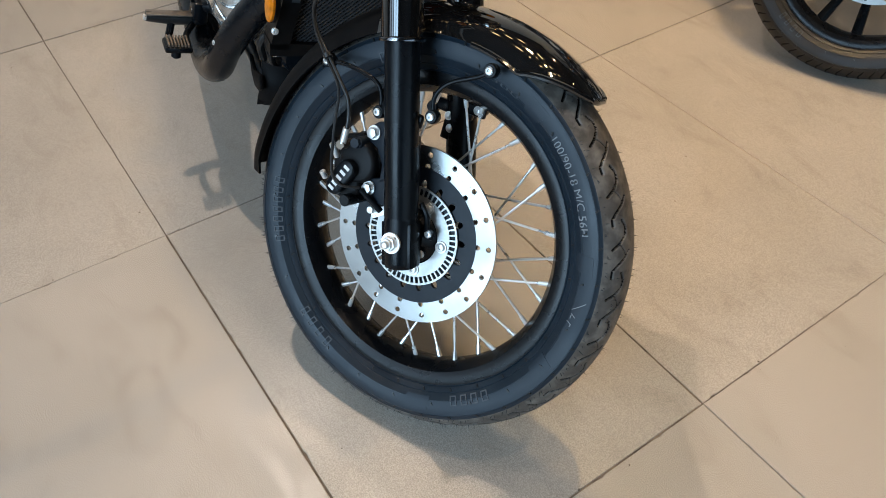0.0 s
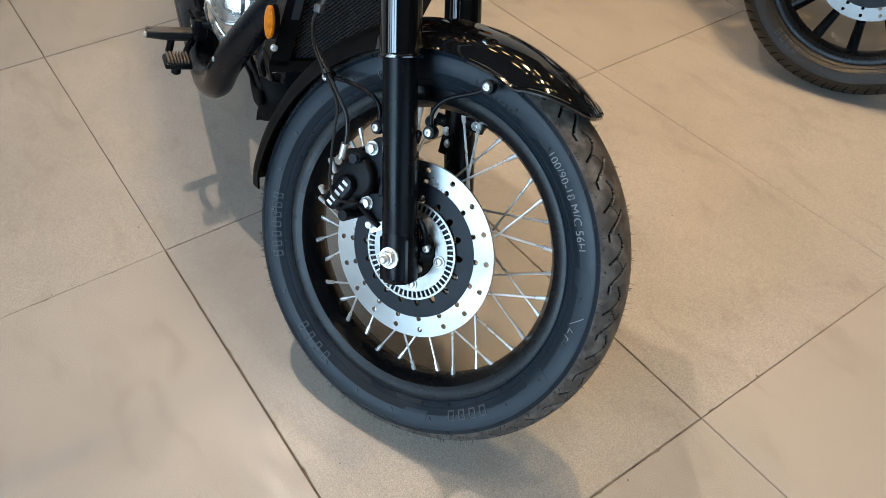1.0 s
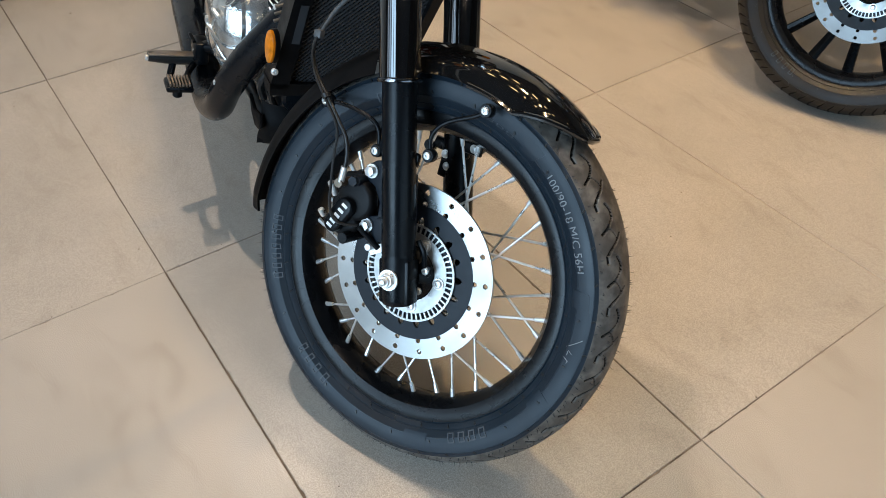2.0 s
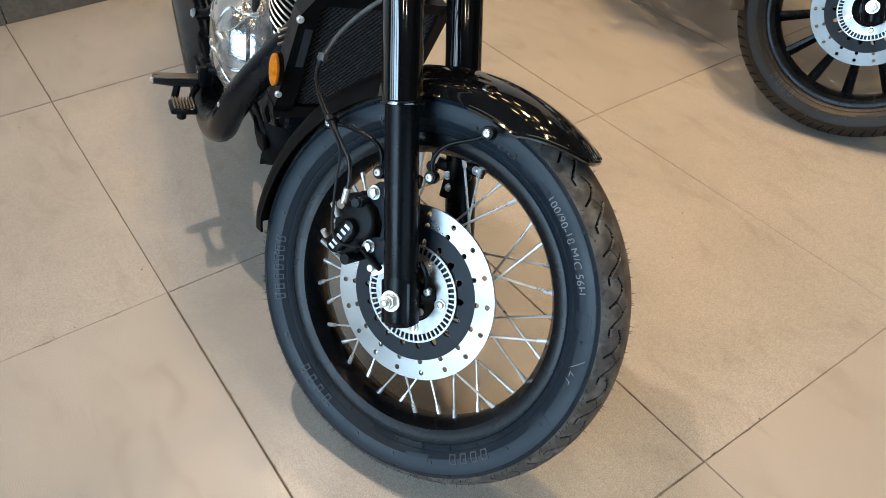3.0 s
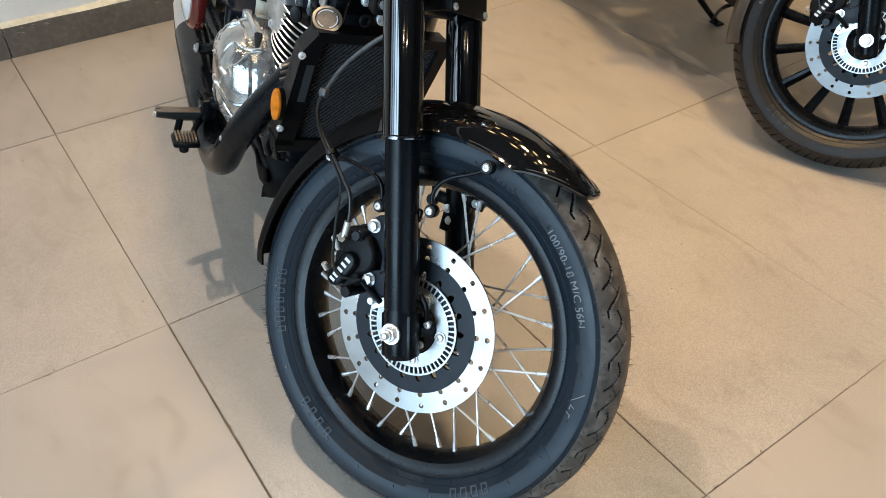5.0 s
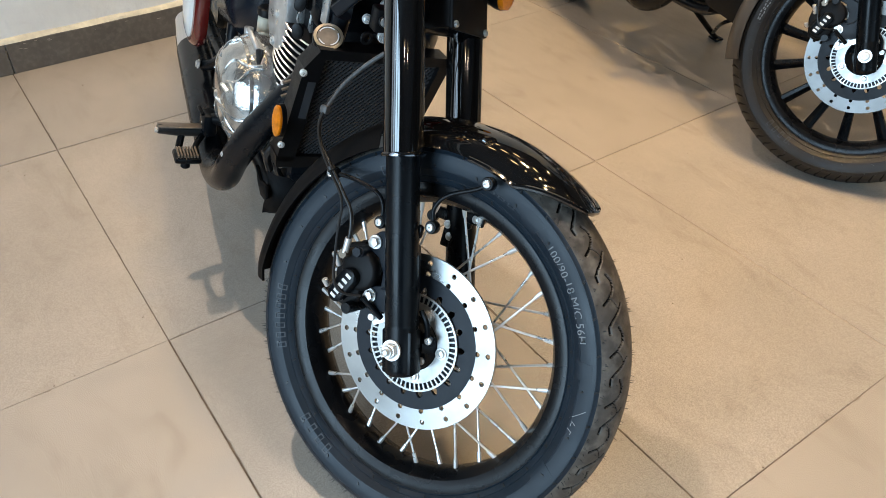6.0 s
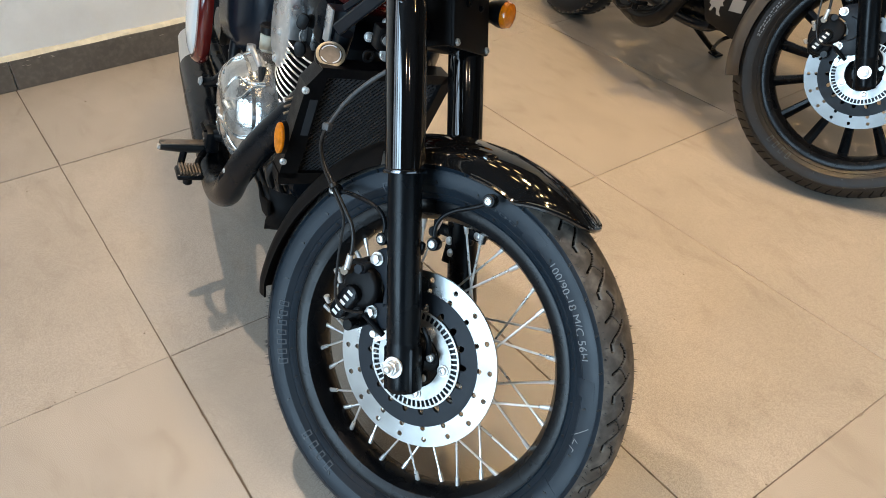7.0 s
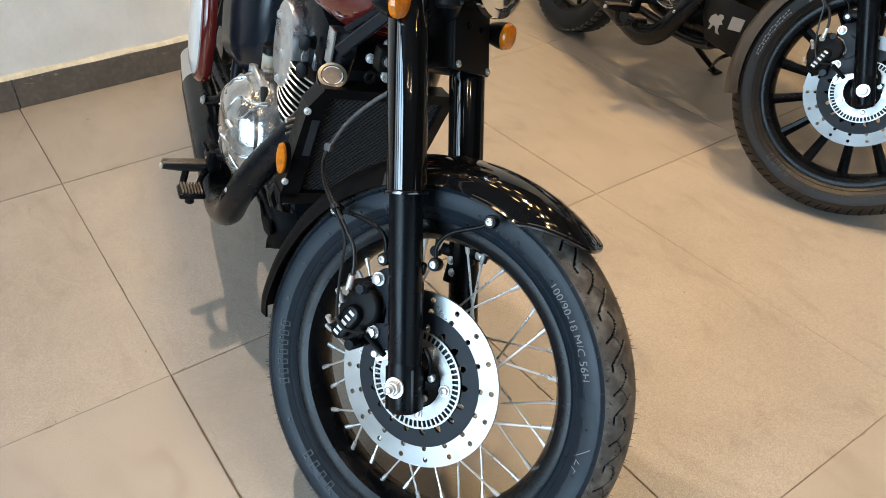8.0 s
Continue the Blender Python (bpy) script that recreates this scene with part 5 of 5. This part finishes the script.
    part("airbox", merge(loft([((-0.78, 0, 0.29), 0.09, 0.09), ((-0.80, 0, 0.28), 0.115, 0.13), ((-0.87, 0, 0.26), 0.140, 0.145), ((-0.98, 0, 0.24), 0.148, 0.14), ((-1.02, 0, 0.24), 0.12, 0.11)], 32, 4)), material("airbox_black", (0.005, 0.009, 0.015), 0.22, vary=0.1, scale=14), bike, "blue-black plastic airbox", at, 50)
    part("seat", loft([((-0.72, 0, 0.47), 0.08, 0.03), ((-0.78, 0, 0.475), 0.12, 0.045), ((-1.0, 0, 0.47), 0.135, 0.05), ((-1.25, 0, 0.49), 0.125, 0.05), ((-1.42, 0, 0.51), 0.09, 0.035)], 28, 3), HOSE, bike, "long black vinyl seat", at, 60)


def rear_wheel(bike, at, centre, alloy):
    m = at @ Matrix.Translation(centre)
    prof = [(0.225, 0.038), (0.24, 0.048), (0.262, 0.058), (0.285, 0.057), (0.300, 0.045), (0.308, 0.02), (0.310, 0.0)]
    tyre = part("rear_tyre", lathe(prof + [(r, -y) for r, y in prof[-2::-1]], 96), RUBBER, bike, "broad black rear tyre", m, 60)
    blocks = bmesh.new()
    for k in range(60):
        a = 2 * math.pi * k / 60
        for s in (-1, 1):
            b = box((0.3015, s * 0.028, 0), (0.012, 0.034, 0.020), 0.002)
            blocks = merge(blocks, moved(b, pose(0, 0, 0, 0, -math.degrees(a) + s * 1.5, 0)))
    part("tread_block", blocks, TREAD, tyre, "dusty tread blocks", m)
    rim = part("rear_rim", lathe([(0.232, 0.044), (0.222, 0.040), (0.205, 0.015), (0.203, 0), (0.205, -0.015), (0.222, -0.040), (0.232, -0.044), (0.215, 0.0)], 72, closed=True), SATIN, bike, "black rear rim", m)
    for k in range(10 if alloy else 18):
        a = 2 * math.pi * k / (10 if alloy else 18)
        e = Vector((math.cos(a), 0, math.sin(a)))
        part("rear_spoke", tube([e * 0.03, e * 0.12, e * 0.205], 0.009 if alloy else 0.002, 8, 3), SATIN if alloy else ZINC, rim)
    part("rear_hub", lathe([(0, -0.07), (0.05, -0.07), (0.055, -0.05), (0.03, 0), (0.055, 0.05), (0.05, 0.07), (0, 0.07)], 32), SATIN, bike, "black rear hub", m)
    part("swing_arm", merge(*[tube([(-0.88, s * 0.10, 0.02), (-1.1, s * 0.105, 0.0), (centre[0], s * 0.10, centre[2])], 0.018, 10) for s in (-1, 1)]), SATIN, bike, "black swing arm", at)
    part("rear_mudguard", lathe([(0.335, -0.07), (0.345, -0.045), (0.35, 0), (0.345, 0.045), (0.335, 0.07), (0.332, 0.07), (0.342, 0.043), (0.347, 0), (0.342, -0.043), (0.332, -0.07)], 40, True, 25, 150), GLOSS, bike, "black rear mudguard", m)
    for s in (-1, 1):
        part("shock_absorber", tube([(centre[0], s * 0.115, centre[2] + 0.01), (-1.12, s * 0.115, 0.42)], 0.022, 12), SATIN, bike, "rear shock absorber", at)


def side_stand(bike, at, top, foot):
    st = part("side_stand", merge(tube([top, (Vector(top) + Vector(foot)) / 2 + Vector((0.004, 0.0, -0.004)), foot], [0.011, 0.010, 0.009], 12)), SATIN, bike, "black side stand, folded out", at)
    part("stand_foot", box((0, 0, 0), (0.045, 0.032, 0.008), 0.003, Matrix.Translation(foot) @ pose(0, 0, 0, 14, 0, 0)), SATIN, st, at=at)
    return st


bike_1 = empty("motorcycle", BODY, "black and maroon motorcycle on its side stand, wire-spoked front wheel", "motorcycle", "parked motorcycles")
front_end(bike_1, WHEEL, True, GLOSS)
steering_things(bike_1, WHEEL)
body(bike_1, BODY, MAROON)
rear_wheel(bike_1, BODY, (-1.37, 0, 0.012), False)
side_stand(bike_1, BODY, (-0.75, 0.11, -0.05), tuple(BODY.inverted() @ Vector((-0.175, 0.70, 0.008))))

bike_2 = empty("motorcycle", BODY_2, "dark motorcycle with black alloy wheels leaning on its side stand", "motorcycle", "parked motorcycles")
front_end(bike_2, WHEEL_2, False, GUARD_GREY)
steering_things(bike_2, WHEEL_2)
DARK = material("dark_tank_paint", (0.02, 0.02, 0.022), 0.2, coat=0.8, vary=0.1, scale=10)
body(bike_2, BODY_2, DARK)
rear_wheel(bike_2, BODY_2, (-1.37, 0, 0.0), True)
side_stand(bike_2, BODY_2, (-0.755, 0.05, -0.09), tuple(BODY_2.inverted() @ Vector((-0.342, 2.111, 0.008))))

plate_2 = part("belly_panel", plate([(-0.475, 0.105), (-0.470, 0.045), (-0.425, -0.02), (-0.27, -0.03), (-0.245, 0.04), (-0.26, 0.11)], (), -0.162, -0.156, 0.002), PLASTIC, bike_2, "black side panel with pale printed shapes", BODY_2)
part("pale_emblem", merge(plate([(-0.432, 0.030), (-0.428, 0.046), (-0.415, 0.056), (-0.404, 0.052), (-0.398, 0.060), (-0.386, 0.062), (-0.379, 0.054), (-0.384, 0.046), (-0.376, 0.038), (-0.387, 0.034), (-0.386, 0.020), (-0.375, 0.010), (-0.392, 0.010), (-0.398, 0.024), (-0.410, 0.026), (-0.416, 0.012), (-0.424, 0.010), (-0.421, 0.026)], (), -0.1632, -0.1622)), GREYPRINT, plate_2, "pale printed emblem shape", BODY_2)
part("pale_patch", plate([(-0.352, 0.034), (-0.350, 0.070), (-0.302, 0.076), (-0.304, 0.042)], (), -0.1632, -0.1622), GREYPRINT, plate_2, "pale grey printed patch", BODY_2)
part("stand_brace", tube([tuple(BODY_2.inverted() @ Vector((-0.345, 2.09, 0.03))), (-0.50, 0.0, -0.10), (-0.453, 0.0, -0.066)], 0.006, 8), SATIN, bike_2, "thin stand spring rod", BODY_2)

# ---- floor: skirting and tiles ----
skirt = tagged(part("baseboard", merge(*[box((ROOM_X0 + 0.010, ROOM_Y0 + 0.6 * (k + 0.5) + 0.006, 0.0495), (0.020, 0.597, 0.099), 0.0012, seg=1) for k in range(17)]), SKIRT), "scuffed grey-brown tile skirting along the wall", "baseboard", kind="structure")
tagged(part("trim", skin([[(ROOM_X0, y, 0.099), (ROOM_X0 + 0.016 + 0.002 * math.sin(29 * y), y, 0.099), (ROOM_X0 + 0.011 + 0.003 * math.sin(53 * y), y, 0.105 + 0.002 * math.sin(37 * y)), (ROOM_X0 + 0.004, y, 0.110 + 0.0015 * math.sin(23 * y) + 0.0015 * math.sin(71 * y)), (ROOM_X0, y, 0.112 + 0.0015 * math.sin(23 * y))] for y in np.linspace(ROOM_Y0, ROOM_Y1, 420)]), CREAM), "cream mortar fillet on top of the skirting", "trim", kind="structure")
chip_rng = random.Random(12)
chips = bmesh.new()
for k in range(44):
    cy, cz = chip_rng.uniform(-0.9, 1.6), 0.0965 - abs(chip_rng.gauss(0, 0.014))
    w, h = chip_rng.uniform(0.002, 0.010), chip_rng.uniform(0.0007, 0.0020)
    ring = [(ROOM_X0 + 0.0203, cy + w * math.cos(a) * chip_rng.uniform(0.5, 1), cz + h * math.sin(a) * chip_rng.uniform(0.5, 1)) for a in np.linspace(0, 2 * math.pi, 9, endpoint=False)]
    chips = merge(chips, skin([[(x - 0.001, y, z) for x, y, z in ring], ring]))
part("scuff", chips, material("pale_scuff", (0.34, 0.30, 0.25), 0.7, vary=0.2, scale=60), skirt, "pale scuffs and chips", kind="stuff")
TX, TY, GAP = 0.9, 0.6, 0.0026
floor = tagged(part("floor", box(((ROOM_X0 + ROOM_X1) / 2, (ROOM_Y0 + ROOM_Y1) / 2, -0.0525), (ROOM_X1 - ROOM_X0 + 0.3, ROOM_Y1 - ROOM_Y0 + 0.3, 0.1)), GROUT), "beige vitrified tile floor with dark dirty joints", "floor", kind="structure")


def tile_mesh(w, h, seed):
    """A tile with slightly ragged, chipped edges; its top lies at zero."""
    rng = random.Random(seed)
    bm = bmesh.new()
    top, low = [], []
    for (ax, ay), (bx, by) in (((-1, -1), (1, -1)), ((1, -1), (1, 1)), ((1, 1), (-1, 1)), ((-1, 1), (-1, -1))):
        n = int((w if ay == by else h) / 0.008)
        chip = 0.0
        for k in range(n):
            f = k / n
            chip = rng.uniform(0.0012, 0.0034) if rng.random() < 0.035 else chip * (0.5 if rng.random() < 0.6 else 0.0)
            e = rng.uniform(0, 0.0005) + chip
            x, y = (ax + (bx - ax) * f) * w / 2, (ay + (by - ay) * f) * h / 2
            nx, ny = (0, -ay) if ay == by else (-ax, 0)
            top.append(bm.verts.new((x + nx * (e + 0.0007), y + ny * (e + 0.0007), 0)))
            low.append(bm.verts.new((x + nx * e * 0.4, y + ny * e * 0.4, -0.0016 - e * 0.5)))
    base = [bm.verts.new((v.co.x, v.co.y, -0.012)) for v in low]
    bm.faces.new(top)
    m = len(top)
    for rim in ((low, top), (base, low)):
        for k in range(m):
            bm.faces.new((rim[0][k], rim[0][(k + 1) % m], rim[1][(k + 1) % m], rim[1][k]))
    me = bpy.data.meshes.new("tile")
    bm.to_mesh(me)
    bm.free()
    me.materials.append(TILE)
    return me


tile_me = {}
for i in range(-2, 8):
    for j in range(-7, 13):
        x0, x1 = max(i * TX, ROOM_X0), min((i + 1) * TX, ROOM_X1)
        y0, y1 = max(j * TY, ROOM_Y0), min((j + 1) * TY, ROOM_Y1)
        if x1 - x0 < 0.03 or y1 - y0 < 0.03:
            continue
        key = (round(x1 - x0, 3), round(y1 - y0, 3), (3 * i + 2 * j) % 5)
        if key not in tile_me:
            tile_me[key] = tile_mesh(key[0] - GAP, key[1] - GAP, key[2])
        o = new("tile", tile_me[key])
        o.parent = floor
        o.matrix_basis = Matrix.Translation(((x0 + x1) / 2 + 0.0007 * math.sin(3.1 * i + j), (y0 + y1) / 2 + 0.0008 * math.sin(1.7 * j + 2 * i), 0.0006 * math.sin(2.3 * i + 5.1 * j) - 0.0006))

# ---- specks of grit on the tiles ----
rng = random.Random(8)
verts, faces = [], []
for k in range(260):
    gx, gy, gr = rng.uniform(-1.4, 2.6), rng.uniform(-1.2, 2.6), rng.uniform(0.0007, 0.0022) * (1.5 if k % 11 == 0 else 1)
    if k % 3 == 0:  # some lie along the joints
        gx = round(gx / TX) * TX + rng.uniform(-0.012, 0.012)
    b = len(verts)
    for q in range(6):
        e = gr * rng.uniform(0.6, 1.4)
        verts.append((gx + e * math.cos(q * 1.047), gy + e * math.sin(q * 1.047), -0.0004))
    verts.append((gx, gy, gr * 0.7))
    faces += [(b + q, b + (q + 1) % 6, b + 6) for q in range(6)]
me = bpy.data.meshes.new("grit")
me.from_pydata(verts, [], faces)
me.materials.append(GROUT)
tagged(new("grit", me), "scattered dark specks of grit on the tiles", "grit", kind="stuff")
